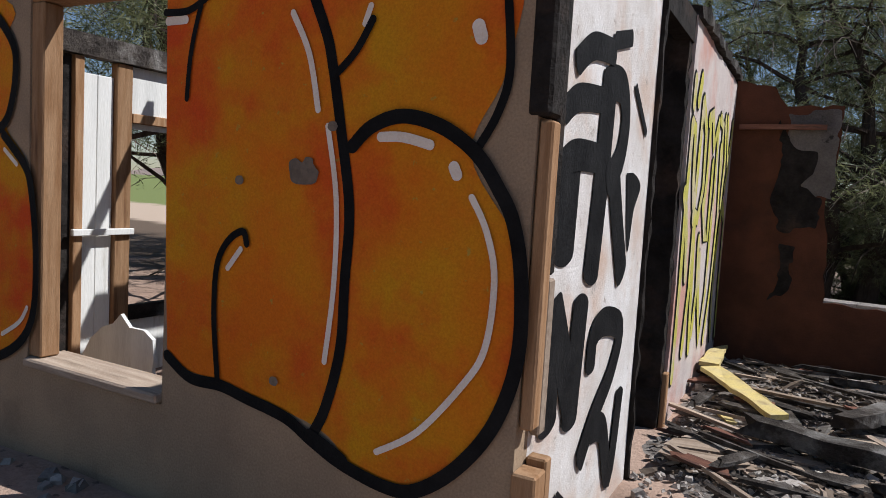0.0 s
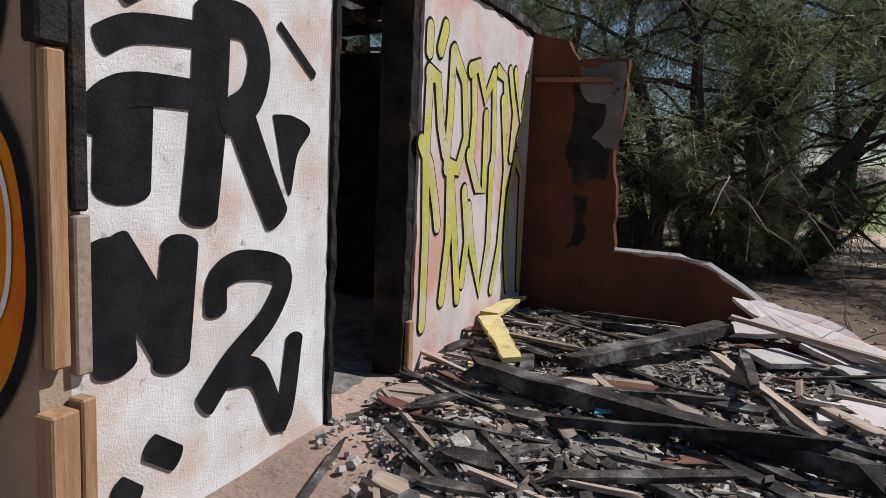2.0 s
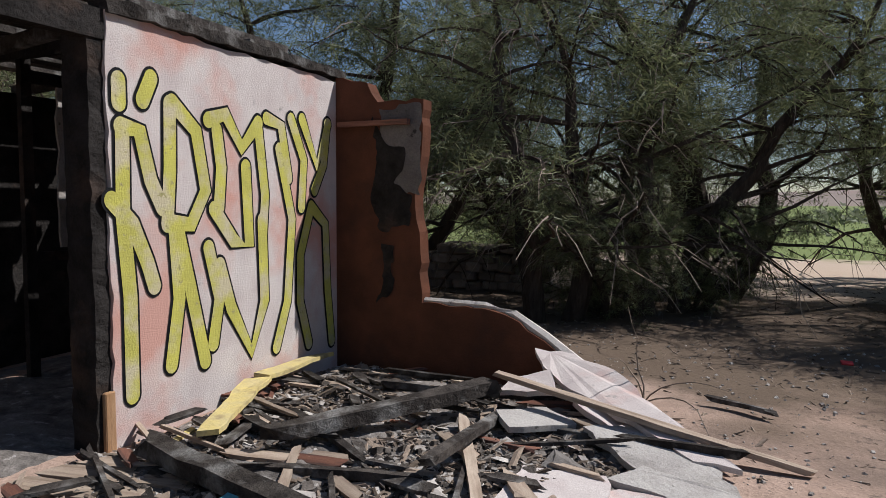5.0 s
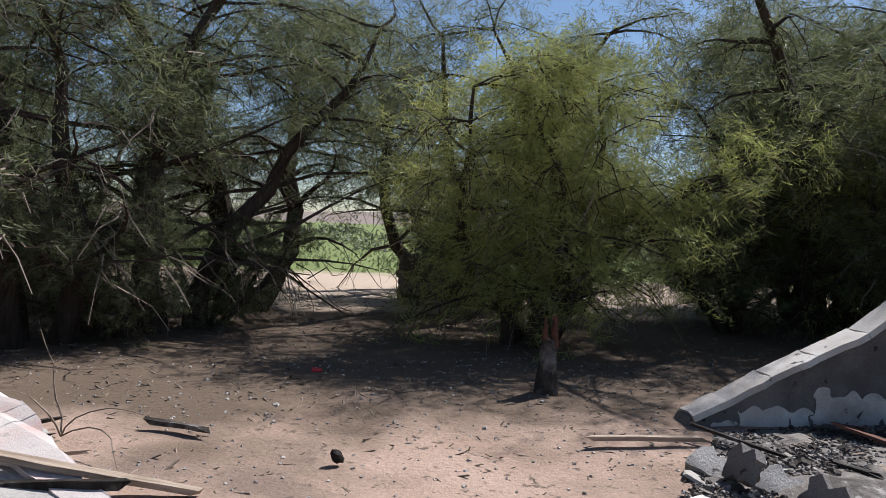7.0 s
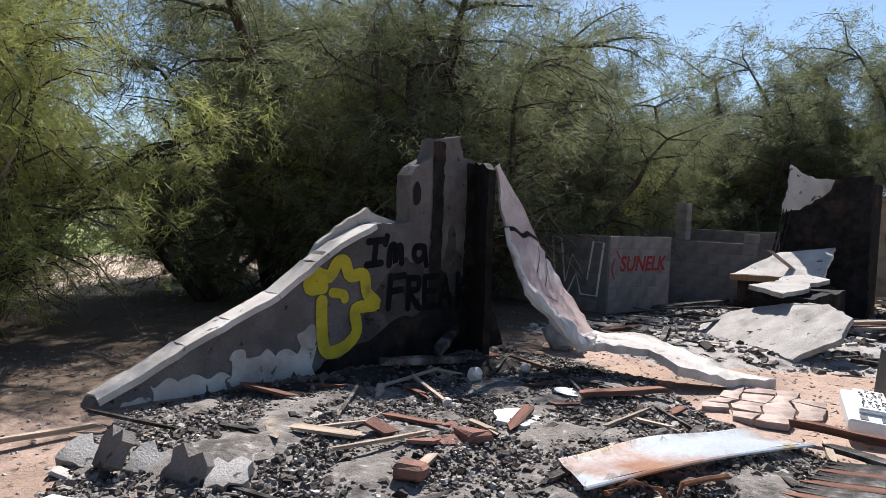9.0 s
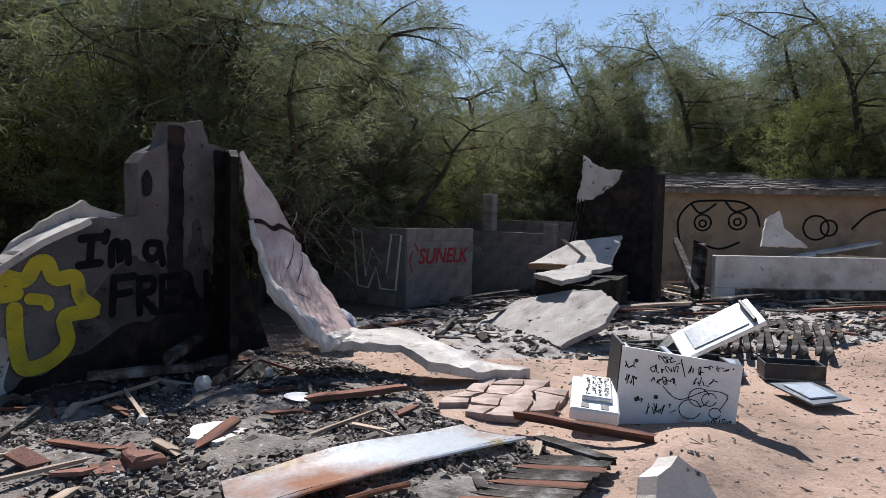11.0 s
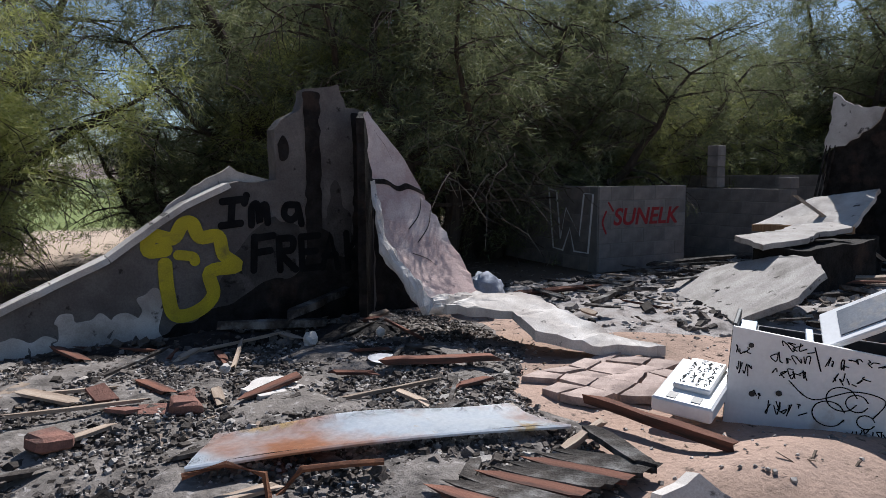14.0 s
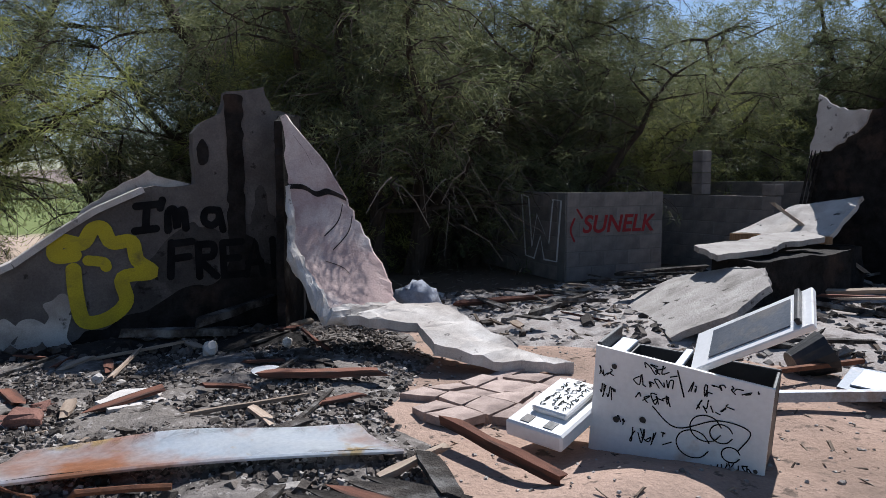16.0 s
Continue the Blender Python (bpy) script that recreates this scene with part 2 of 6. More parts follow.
def box(bm, x0, x1, y0, y1, z0, z1, m=None, bevel=0.0):
    r = bmesh.ops.create_cube(bm, size=1.0, matrix=Matrix.LocRotScale(((x0 + x1) / 2, (y0 + y1) / 2, (z0 + z1) / 2), None, (abs(x1 - x0), abs(y1 - y0), abs(z1 - z0))))
    if bevel:
        vs = r["verts"]
        es = list({e for v in vs for e in v.link_edges})
        k = bmesh.ops.bevel(bm, geom=es, offset=bevel, segments=1, affect="EDGES")
        r["verts"] = list({v for f in k["faces"] for v in f.verts} | {v for v in vs if v.is_valid})
    if m is not None:
        bmesh.ops.transform(bm, matrix=m, verts=[v for v in r["verts"] if v.is_valid])
    return bm


def boxes(*specs, bevel=0.0):
    bm = bmesh.new()
    for s in specs:
        box(bm, *s, bevel=bevel)
    return bm


def jag(points, step=0.08, amp=0.02, rnd=None, keep=()):
    """A closed outline cut into short steps and broken up; edges named in keep stay straight."""
    rnd = rnd or random.Random(3)
    out = []
    n = len(points)
    for i, a in enumerate(points):
        b = points[(i + 1) % n]
        d = math.dist(a, b)
        k = 1 if i in keep else max(1, int(d / step))
        for j in range(k):
            f = j / k
            x, y = a[0] + (b[0] - a[0]) * f, a[1] + (b[1] - a[1]) * f
            if j:
                x, y = x + rnd.uniform(-amp, amp), y + rnd.uniform(-amp, amp)
            out.append((x, y))
    return out


def slab(points, thick, m=None, bm=None):
    """A flat broken piece: an outline in its own plane, with thickness along -z, placed by m."""
    bm = bm or bmesh.new()
    vs = [bm.verts.new((x, y, 0)) for x, y in points]
    f = bm.faces.new(vs)
    if f.normal.z < 0:
        f.normal_update()
    r = bmesh.ops.extrude_face_region(bm, geom=[f])
    new_v = [g for g in r["geom"] if isinstance(g, bmesh.types.BMVert)]
    for v in new_v:
        v.co.z -= thick
    if m is not None:
        bmesh.ops.transform(bm, matrix=m, verts=vs + new_v)
    return bm


XZ = Matrix(((1, 0, 0, 0), (0, 0, 1, 0), (0, 1, 0, 0), (0, 0, 0, 1)))    # (u, v, w) -> (u, w, v): upright, facing +-y
YZ = Matrix(((0, 0, 1, 0), (1, 0, 0, 0), (0, 1, 0, 0), (0, 0, 0, 1)))    # (u, v, w) -> (w, u, v): upright, facing +-x


def smooth_line(pts, k=6):
    if len(pts) < 3:
        return [Vector(p) for p in pts]
    out = []
    P = [Vector(p) for p in pts]
    for i in range(len(P) - 1):
        p0, p1, p2, p3 = P[max(i - 1, 0)], P[i], P[i + 1], P[min(i + 2, len(P) - 1)]
        for j in range(k):
            t = j / k
            out.append(0.5 * (2 * p1 + (p2 - p0) * t + (2 * p0 - 5 * p1 + 4 * p2 - p3) * t * t + (3 * p1 - p0 - 3 * p2 + p3) * t ** 3))
    out.append(P[-1])
    return out


def stroke(bm, pts, width, place, lift, curved=True, ends=1.0):
    """A painted line with round ends, lying lift above the wall."""
    line = smooth_line(pts) if curved else [Vector(p) for p in pts]
    rows = []
    n = len(line)
    for i, p in enumerate(line):
        d = (line[min(i + 1, n - 1)] - line[max(i - 1, 0)])
        d = d.normalized() if d.length > 1e-6 else Vector((1, 0))
        s = Vector((-d.y, d.x)) * width / 2
        caps = ((0.49, 0.2), (0.43, 0.5), (0.3, 0.8), (0.15, 0.95))
        if i == 0:
            rows += [(p - d * width * c * ends - s * g, p - d * width * c * ends + s * g) for c, g in caps]
        rows.append((p - s, p + s))
        if i == n - 1:
            rows += [(p + d * width * c * ends - s * g, p + d * width * c * ends + s * g) for c, g in caps[::-1]]
    vs = [[bm.verts.new(place(q.x, q.y, lift + 0.00006 * i)) for q in r] for i, r in enumerate(rows)]
    for a, b in zip(vs, vs[1:]):
        bm.faces.new((a[0], a[1], b[1], b[0]))
    return bm


def fill(bm, pts, place, lift):
    bm.faces.new([bm.verts.new(place(p.x, p.y, lift)) for p in smooth_line(list(pts) + [pts[0]])[:-1]])
    return bm


def tube(bm, pts, radii, sides=6):
    """A tapering limb through the points."""
    rings = []
    n = len(pts)
    for i, p in enumerate(pts):
        d = (pts[min(i + 1, n - 1)] - pts[max(i - 1, 0)]).normalized()
        a = d.orthogonal().normalized()
        b = d.cross(a)
        rings.append([bm.verts.new(p + (a * math.cos(q) + b * math.sin(q)) * radii[i]) for q in [2 * math.pi * k / sides for k in range(sides)]])
    for r, s in zip(rings, rings[1:]):
        best = min(range(sides), key=lambda o: (r[0].co - s[o].co).length)
        for k in range(sides):
            bm.faces.new((r[k], r[(k + 1) % sides], s[(k + 1 + best) % sides], s[(k + best) % sides]))
    bm.faces.new(rings[-1])
    bm.faces.new(rings[0][::-1])
    return bm


def lump(bm, c, s, rnd, sub=1, m=None):
    """An irregular stone or clod."""
    r = bmesh.ops.create_icosphere(bm, subdivisions=sub, radius=1.0)
    q = Euler((rnd.uniform(0, 6), rnd.uniform(0, 6), rnd.uniform(0, 6))).to_matrix()
    for v in r["verts"]:
        v.co = Vector(c) + (q @ Vector((v.co.x * rnd.uniform(0.75, 1.15), v.co.y * rnd.uniform(0.6, 1.0), v.co.z * rnd.uniform(0.6, 1.0)))) * s
    return bm


def ground_height(x, y):
    h = 0.035 * noise.noise((x * 0.6, y * 0.6, 0.3)) + 0.028 * noise.noise((x * 2.3, y * 2.3, 1.7))
    h += 0.16 * math.exp(-((x - 10.3) ** 2 / 0.35 + (y + 0.85) ** 2 / 0.12))     # sand banked against the cooker
    far = math.hypot(x - 5, y)
    return h * max(0.0, min(1.0, (60 - far) / 40)) - 0.03


# ---- ground: one sheet to the horizon
def ground_axis(lo, hi, step, reach):
    a = list(np.arange(lo, hi + 1e-6, step))
    d = step
    up, down = [a[-1]], [a[0]]
    while up[-1] < reach:
        d *= 1.35
        up.append(up[-1] + d)
        down.append(down[-1] - d)
    return [float(v) for v in down[:0:-1] + a + up[1:]]


gx, gy = ground_axis(-5, 20, 0.16, 3000), ground_axis(-5, 13, 0.16, 3000)
gv = [(x, y, ground_height(x, y)) for y in gy for x in gx]
gw = len(gx)
gf = [(j * gw + i, j * gw + i + 1, (j + 1) * gw + i + 1, (j + 1) * gw + i) for j in range(len(gy) - 1) for i in range(gw - 1)]
gm = bpy.data.meshes.new("ground")
gm.from_pydata(gv, [], gf)
gm.shade_smooth()
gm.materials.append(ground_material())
tagged(new("ground", gm), "pinkish sandy desert ground with leaf litter and a green field beyond", "ground", kind="structure")

hill = bmesh.new()
top = [(-900 + 60 * i, 700, 2 + 9 * noise.noise((i * 0.21, 0, 0)) + 8) for i in range(60)]
for a, b in zip(top, top[1:]):
    hill.faces.new([hill.verts.new(p) for p in ((a[0], 640, -3), (b[0], 640, -3), b, a)])
bmesh.ops.remove_doubles(hill, verts=hill.verts, dist=0.01)
M["far_hill"] = surf("far_hill", (0.30, 0.23, 0.20), (0.25, 0.21, 0.18), 0.02, 1.0, 0.0)
tagged(part("backdrop", hill, "far_hill", None), "low brown mesa on the horizon", "hill", kind="structure")

# ---- the burnt house
WX, CY, BY = 0.0, -1.40, 3.17        # painted wall, front corner, back return wall
T = 0.10


def wall_orange(u, v, w):
    return (1.04 * u - 0.025 * (v - 1), CY - w, 1.06 * v - 0.05)


def wall_house(u, v, w):
    return (WX + w, 1.04 * u - 0.027 * v + 0.021, 0.029 * u + 1.06 * v - 0.015)


def wall_letters(u, v, w):
    return (WX + w, 0.89 * u + 0.098, 0.02 * u + 0.995 * v + 0.063)


front = bmesh.new()
for s in ((-5.2, -2.37), (-1.48, 0.0)):
    box(front, s[0], s[1], CY, CY + T, -0.2, 2.6)
box(front, -2.37, -1.48, CY, CY + T, -0.2, 0.395)
box(front, -2.37, -1.48, CY, CY + T, 2.05, 2.6)
wall_front = tagged(part("wall_front", front, "stucco_tan", None), "tan stucco house wall with a large orange painted graffiti", "wall", kind="structure")

ob = bmesh.new()
fill(ob, [(-1.42, 2.04), (-0.66, 1.95), (-0.09, 1.89), (-0.08, 1.6), (-0.18, 1.37), (-0.03, 1.13), (-0.01, 0.89), (-0.07, 0.65), (-0.22, 0.48), (-0.38, 0.38), (-0.55, 0.39), (-0.69, 0.49), (-1.13, 0.56), (-1.37, 0.59), (-1.41, 0.75), (-1.42, 1.48)], wall_orange, 0.003)
fill(ob, [(-5.51, 2.71), (-2.67, 2.04), (-2.4, 1.81), (-2.36, 1.65), (-2.44, 1.44), (-2.28, 1.27), (-2.23, 0.97), (-2.26, 0.65), (-2.43, 0.48), (-3.07, 0.23), (-6.07, -0.41)], wall_orange, 0.003)
part("graffiti_fill", ob, "orange_paint", wall_front, "orange and yellow sprayed graffiti fill")
ob = bmesh.new()
for w, pts in (
    (0.045, [(-0.79, 1.92), (-0.7, 1.73), (-0.67, 1.63), (-0.63, 1.43), (-0.59, 1.19), (-0.6, 0.97), (-0.61, 0.76), (-0.66, 0.57), (-0.71, 0.47)]),
    (0.05, [(-1.4, 0.61), (-1.28, 0.55), (-1.13, 0.55), (-1.01, 0.53), (-0.83, 0.5), (-0.72, 0.45), (-0.59, 0.4), (-0.42, 0.37), (-0.31, 0.39), (-0.18, 0.49), (-0.07, 0.64), (-0.01, 0.83), (-0.01, 1.04), (-0.04, 1.19), (-0.09, 1.28), (-0.16, 1.37), (-0.27, 1.44), (-0.4, 1.47), (-0.51, 1.44), (-0.58, 1.38)]),
    (0.03, [(-0.16, 1.38), (-0.1, 1.48), (-0.07, 1.6), (-0.09, 1.84)]),
    (0.025, [(-1.31, 1.53), (-1.29, 1.69), (-1.24, 1.85), (-1.17, 1.99)]),
    (0.03, [(-1.14, 0.57), (-1.16, 0.78), (-1.15, 0.96), (-1.1, 1.05), (-1.03, 1.09), (-1.01, 1.05)]),
    (0.03, [(-0.66, 1.59), (-0.58, 1.66), (-0.52, 1.75)]),
    (0.03, [(-1.42, 1.83), (-1.3, 1.83), (-1.19, 1.88)]),
    (0.05, [(-2.67, 2.04), (-2.39, 1.8), (-2.35, 1.65), (-2.4, 1.48), (-2.48, 1.41)]),
    (0.05, [(-2.44, 1.39), (-2.29, 1.27), (-2.24, 1.16), (-2.21, 0.9), (-2.24, 0.63), (-2.4, 0.47), (-2.76, 0.34)]),
    (0.06, [(-0.72, 0.46), (-0.66, 0.44), (-0.59, 0.41)]),
):
    stroke(ob, pts, w * 0.85, wall_orange, 0.005 + 0.0003 * len(ob.faces) ** 0.5)
part("graffiti_outline", ob, "black_paint", wall_front, "black sprayed graffiti outline")
ob = bmesh.new()
for w, pts in (
    (0.022, [(-0.83, 1.79), (-0.76, 1.66), (-0.72, 1.49)]),
    (0.020, [(-0.68, 1.44), (-0.64, 1.22), (-0.64, 0.96), (-0.67, 0.71)]),
    (0.030, [(-0.48, 1.41), (-0.4, 1.41), (-0.31, 1.39)]),
    (0.020, [(-0.17, 1.25), (-0.12, 1.16), (-0.09, 1.03), (-0.11, 0.84), (-0.18, 0.72), (-0.32, 0.56), (-0.46, 0.47)]),
    (0.035, [(-0.23, 1.33), (-0.22, 1.31)]),
    (0.04, [(-0.17, 1.71), (-0.16, 1.68)]),
    (0.02, [(-1.1, 0.96), (-1.04, 1.03)]),
    (0.02, [(-0.55, 1.74), (-0.53, 1.79)]),
    (0.03, [(-1.41, 1.8), (-1.32, 1.8)]),
    (0.02, [(-2.47, 0.53), (-2.34, 0.6), (-2.28, 0.67)]),
    (0.02, [(-2.44, 1.33), (-2.35, 1.27)]),
):
    stroke(ob, pts, w, wall_orange, 0.008)
part("graffiti_highlight", ob, "white_paint", wall_front, "pale highlight strokes")
ob = bmesh.new()
for i, c in enumerate([(-0.77, 1.3), (-1.05, 1.26), (-0.66, 1.44), (-0.88, 0.61)]):
    s = 0.06 if i == 0 else 0.02
    fill(ob, jag([(c[0] + s * math.cos(a), c[1] + s * math.sin(a) * 0.8) for a in (0, 1, 2.2, 3.3, 4.2, 5.3)], 0.02, s * 0.25), wall_orange, 0.010)
part("chipped_spot", ob, "stone", wall_front, "chipped holes baring grey render")

# window opening with raw timber jambs and sill
win = thing("window_1", "empty window opening with raw timber frame and weathered sill", "window", kind="structure")
part("jamb", boxes((-2.369, -2.28, CY + 0.005, CY + 0.095, 0.442, 1.998), bevel=0.006), "wood", win)
part("sill", boxes((-2.36, -1.485, CY - 0.03, CY + 0.17, 0.398, 0.438), bevel=0.008), "wood_raw", win)
part("header", boxes((-2.369, -1.485, CY + 0.004, CY + 0.12, 2.0, 2.048), bevel=0.006), "wood", win)

# side wall: pale panel, doorway, yellow lettered panel
side = bmesh.new()
box(side, WX - T, WX, CY + T, 0.045, -0.2, 2.55)
wall_side = tagged(part("wall_side", side, "stucco_white", None), "whitewashed stucco wall panel with black sprayed letters", "wall", kind="structure")
yw = slab(jag([(1.0, -0.2), (BY, -0.2), (BY, 2.33), (2.8, 2.35), (2.0, 2.35), (1.0, 2.38)], 0.09, 0.012, random.Random(5), keep=(0, 1)), T, Matrix.Translation((0, 0, 0)) @ YZ)
wall_yellow = tagged(part("wall_lettered", yw, "stucco_pink", None), "pinkish stucco wall with tall yellow graffiti letters", "wall", kind="structure")
lintel = bmesh.new()
box(lintel, WX - T, WX - 0.01, 0.045, 1.0, 2.22, 2.38)
tagged(part("lintel", lintel, "char_wall", None), "charred door lintel", "lintel", kind="structure")

ob = bmesh.new()
for w, pts in (
    (0.17, [(-1.04, 1.37), (-1.06, 1.1)]),
    (0.07, [(-1.12, 1.51), (-1.0, 1.56), (-0.76, 1.58)]),
    (0.08, [(-1.18, 1.29), (-1.1, 1.36), (-0.99, 1.39), (-0.78, 1.39)]),
    (0.14, [(-0.67, 1.66), (-0.7, 1.32), (-0.75, 1.0)]),
    (0.10, [(-0.67, 1.65), (-0.5, 1.65), (-0.43, 1.54), (-0.48, 1.4), (-0.62, 1.32)]),
    (0.12, [(-0.53, 1.32), (-0.44, 1.15), (-0.33, 0.96)]),
    (0.03, [(-0.31, 1.68), (-0.08, 1.52)]),
    (0.13, [(-1.13, 0.93), (-1.11, 0.58)]),
    (0.12, [(-1.11, 0.93), (-1.0, 0.76), (-0.89, 0.57)]),
    (0.13, [(-0.84, 0.91), (-0.89, 0.53)]),
    (0.09, [(-0.68, 0.66), (-0.66, 0.77), (-0.52, 0.8), (-0.29, 0.73), (-0.38, 0.58), (-0.59, 0.46), (-0.74, 0.34)]),
    (0.09, [(-0.6, 0.41), (-0.45, 0.36), (-0.3, 0.12), (-0.21, 0.45)]),
    (0.07, [(-0.99, 0.28), (-0.88, 0.2)]),
    (0.06, [(-1.12, 0.2), (-1.05, 0.14)]),
    (0.07, [(-1.04, 1.66), (-0.89, 1.73), (-0.65, 1.75)]),
    (0.05, [(-0.65, 1.79), (-0.43, 1.84)]),
):
    stroke(ob, pts, w * 1.25, wall_house, 0.003 + 0.0003 * len(ob.faces) ** 0.5, ends=0.45)
fill(ob, [(-0.35, 1.35), (-0.22, 1.35), (-0.1, 1.3), (-0.19, 1.2), (-0.24, 1.04), (-0.29, 1.13), (-0.32, 1.24)], wall_house, 0.004)
part("sprayed_letters", ob, "black_paint", wall_side, "thick black sprayed letters")

outline, body = bmesh.new(), bmesh.new()
YL = (
    [(1.09, 1.94), (1.09, 1.82)], [(1.34, 1.98), (1.27, 1.85)],
    [(1.11, 1.68), (1.1, 1.17), (1.14, 0.73), (1.14, 0.16)],
    [(1.1, 1.69), (1.24, 1.67), (1.32, 1.39), (1.41, 1.23)],
    [(1.02, 1.28), (1.17, 1.14), (1.28, 0.91), (1.33, 0.77)],
    [(1.49, 1.85), (1.48, 1.46), (1.45, 1.13)],
    [(1.51, 1.86), (1.72, 1.7), (1.8, 1.33), (1.66, 1.12), (1.46, 1.14)],
    [(1.54, 1.09), (1.64, 0.73), (1.77, 0.23)],
    [(1.51, 1.09), (1.54, 0.67), (1.46, 0.27)],
    [(1.84, 1.78), (2.01, 1.83), (2.18, 1.62), (2.37, 1.8)],
    [(1.92, 1.72), (1.96, 1.48), (1.93, 1.22)],
    [(1.88, 1.21), (2.08, 0.99), (2.25, 0.95), (2.22, 1.49)],
    [(1.82, 0.96), (1.92, 0.62), (1.85, 0.33)],
    [(1.93, 0.84), (2.04, 0.54), (2.26, 0.2), (2.42, 0.54), (2.4, 1.12)],
    [(2.37, 1.76), (2.44, 1.29), (2.4, 0.92)],
    [(2.47, 1.84), (2.65, 1.8), (2.74, 1.42)],
    [(2.62, 1.63), (2.78, 1.11), (2.71, 0.5), (2.56, 0.17)],
    [(2.78, 1.86), (2.95, 1.56), (2.91, 1.2)],
    [(2.93, 1.87), (3.14, 1.52), (3.31, 1.86)],
    [(3.3, 1.86), (3.24, 1.53), (3.1, 1.33)],
    [(3.05, 1.2), (2.89, 0.83), (2.88, 0.47), (3.0, 0.12)],
    [(3.05, 1.2), (3.26, 1.05), (3.29, 0.51), (3.35, 0.08)],
)
for i, pts in enumerate(YL):
    w = 0.105 if i < 14 else 0.095
    stroke(outline, pts, w + 0.036, wall_letters, 0.003 + 0.0001 * i, curved=False)
    stroke(body, pts, w, wall_letters, 0.007 + 0.0001 * i, curved=False)
part("letter_outline", outline, "black_paint", wall_yellow, "black sprayed letter outlines")
part("letter_fill", body, "yellow_paint", wall_yellow, "yellow sprayed letter fill")

# corner timbers and charred door posts
post = thing("corner_post", "splintered raw timber corner post of the burnt house", "post", kind="structure")
part("lower_stud", boxes((0.0, 0.075, CY - 0.02, CY + 0.07, -0.2, 0.50), bevel=0.006), "wood", post)
part("lower_stud", boxes((0.005, 0.07, CY + 0.08, CY + 0.13, -0.2, 0.52), bevel=0.006), "wood", post)
part("upper_stud", boxes((0.003, 0.045, CY + 0.01, CY + 0.07, 0.62, 1.5), bevel=0.006), "wood", post)
part("burnt_stud", boxes((-0.03, 0.04, CY - 0.008, CY + 0.09, 1.51, 2.45), bevel=0.01), "char_wall", post)
part("trim_board", boxes((0.003, 0.035, CY + 0.095, CY + 0.15, 0.58, 1.05), bevel=0.006), "wood_raw", post)
part("burnt_board", boxes((0.004, 0.03, CY + 0.095, CY + 0.15, 1.06, 2.4), bevel=0.008), "char_wall", post)
jam = thing("door_frame", "charred black timber door frame", "door frame", kind="structure")
for x0, x1, y0, y1 in ((-0.2, 0.02, 0.047, 0.09), (-0.22, -0.02, 0.90, 0.998)):
    bm = bmesh.new()
    box(bm, x0, x1, y0, y1, -0.1, 2.36)
    bmesh.ops.subdivide_edges(bm, edges=[e for e in bm.edges if abs(e.verts[0].co.z - e.verts[1].co.z) > 1], cuts=40)
    for v in bm.verts:
        v.co += 0.014 * noise.noise_vector(v.co * 14)
    part("jamb", bm, "char_wall", jam)
part("jamb_foot", boxes((-0.02, 0.012, 0.93, 0.997, -0.05, 0.30), bevel=0.006), "wood", jam, "unburnt brown timber")

# inside: partition, studs, charred roof joists, boards added overhead for shade, dark far wall
inner = bmesh.new()
box(inner, -1.95, -T, 2.9, 3.0, -0.1, 2.2)
tagged(part("wall_inner", inner, "char_wall", None), "soot-blackened inner wall", "wall", kind="structure")
XI = -3.15
studs = thing("stud_wall", "white boarded partition with exposed timber studs", "stud wall", kind="structure")
for a, b, z0, z1 in ((-0.638, -0.54, 0.0, 1.86), (-0.537, -0.432, 0.0, 1.86), (-0.315, 0.06, 1.665, 1.95), (-0.315, 0.06, 0.0, 0.34)):
    part("wall_board", boxes((XI - 0.02, XI, a, b, z0 - 0.1, z1), bevel=0.003), "white_board", studs)
for a, b in ((-0.70, -0.642), (-0.428, -0.32), (0.065, 0.12)):
    part("stud", boxes((XI - 0.03, XI + 0.03, a, b, -0.1, 1.95), bevel=0.004), "wood", studs)
part("rail", boxes((XI + 0.032, XI + 0.06, -0.72, -0.31, 0.90, 0.94), bevel=0.004), "white_board", studs)
part("rail", boxes((XI - 0.02, XI + 0.03, -0.315, 0.06, 1.60, 1.66), bevel=0.004), "wood", studs)
part("rail", boxes((XI - 0.02, XI + 0.03, -0.315, 0.06, 0.345, 0.44), bevel=0.004), "char", studs)
part("wall_board", boxes((XI - 0.02, XI, -1.2, -0.705, -0.1, 1.95)), "char_wall", studs)
part("top_plate", boxes((XI - 0.05, XI + 0.05, -1.2, 1.4, 1.955, 2.08)), "char", studs)
scrap = slab(jag([(-2.9, 0.0), (-2.2, 0.0), (-2.2, 0.40), (-2.45, 0.5), (-2.7, 0.33)], 0.08, 0.03), 0.02, XZ)
bmesh.ops.translate(scrap, verts=scrap.verts, vec=(0, -0.85, 0.05))
tagged(part("board_scrap", scrap, "white_board", None), "torn white board scrap leaning inside the window", "board")
pb = slab(jag([(1.85, 1.0), (2.25, 0.98), (2.25, 2.2), (1.85, 2.2)], 0.12, 0.015, random.Random(33)), 0.02, YZ)
bmesh.ops.translate(pb, verts=pb.verts, vec=(-1.6, 0, 0))
pb2 = slab(jag([(2.30, 1.0), (2.66, 1.02), (2.66, 2.2), (2.30, 2.2)], 0.12, 0.015, random.Random(34)), 0.02, YZ)
bmesh.ops.translate(pb2, verts=pb2.verts, vec=(-1.62, 0, 0))
hung = thing("wall_panel", "sooty pale wall boards left in the dark room", "wall board", kind="structure")
part("board", pb, "plaster_grey_pale", hung)
part("board", pb2, "plaster_grey", hung)
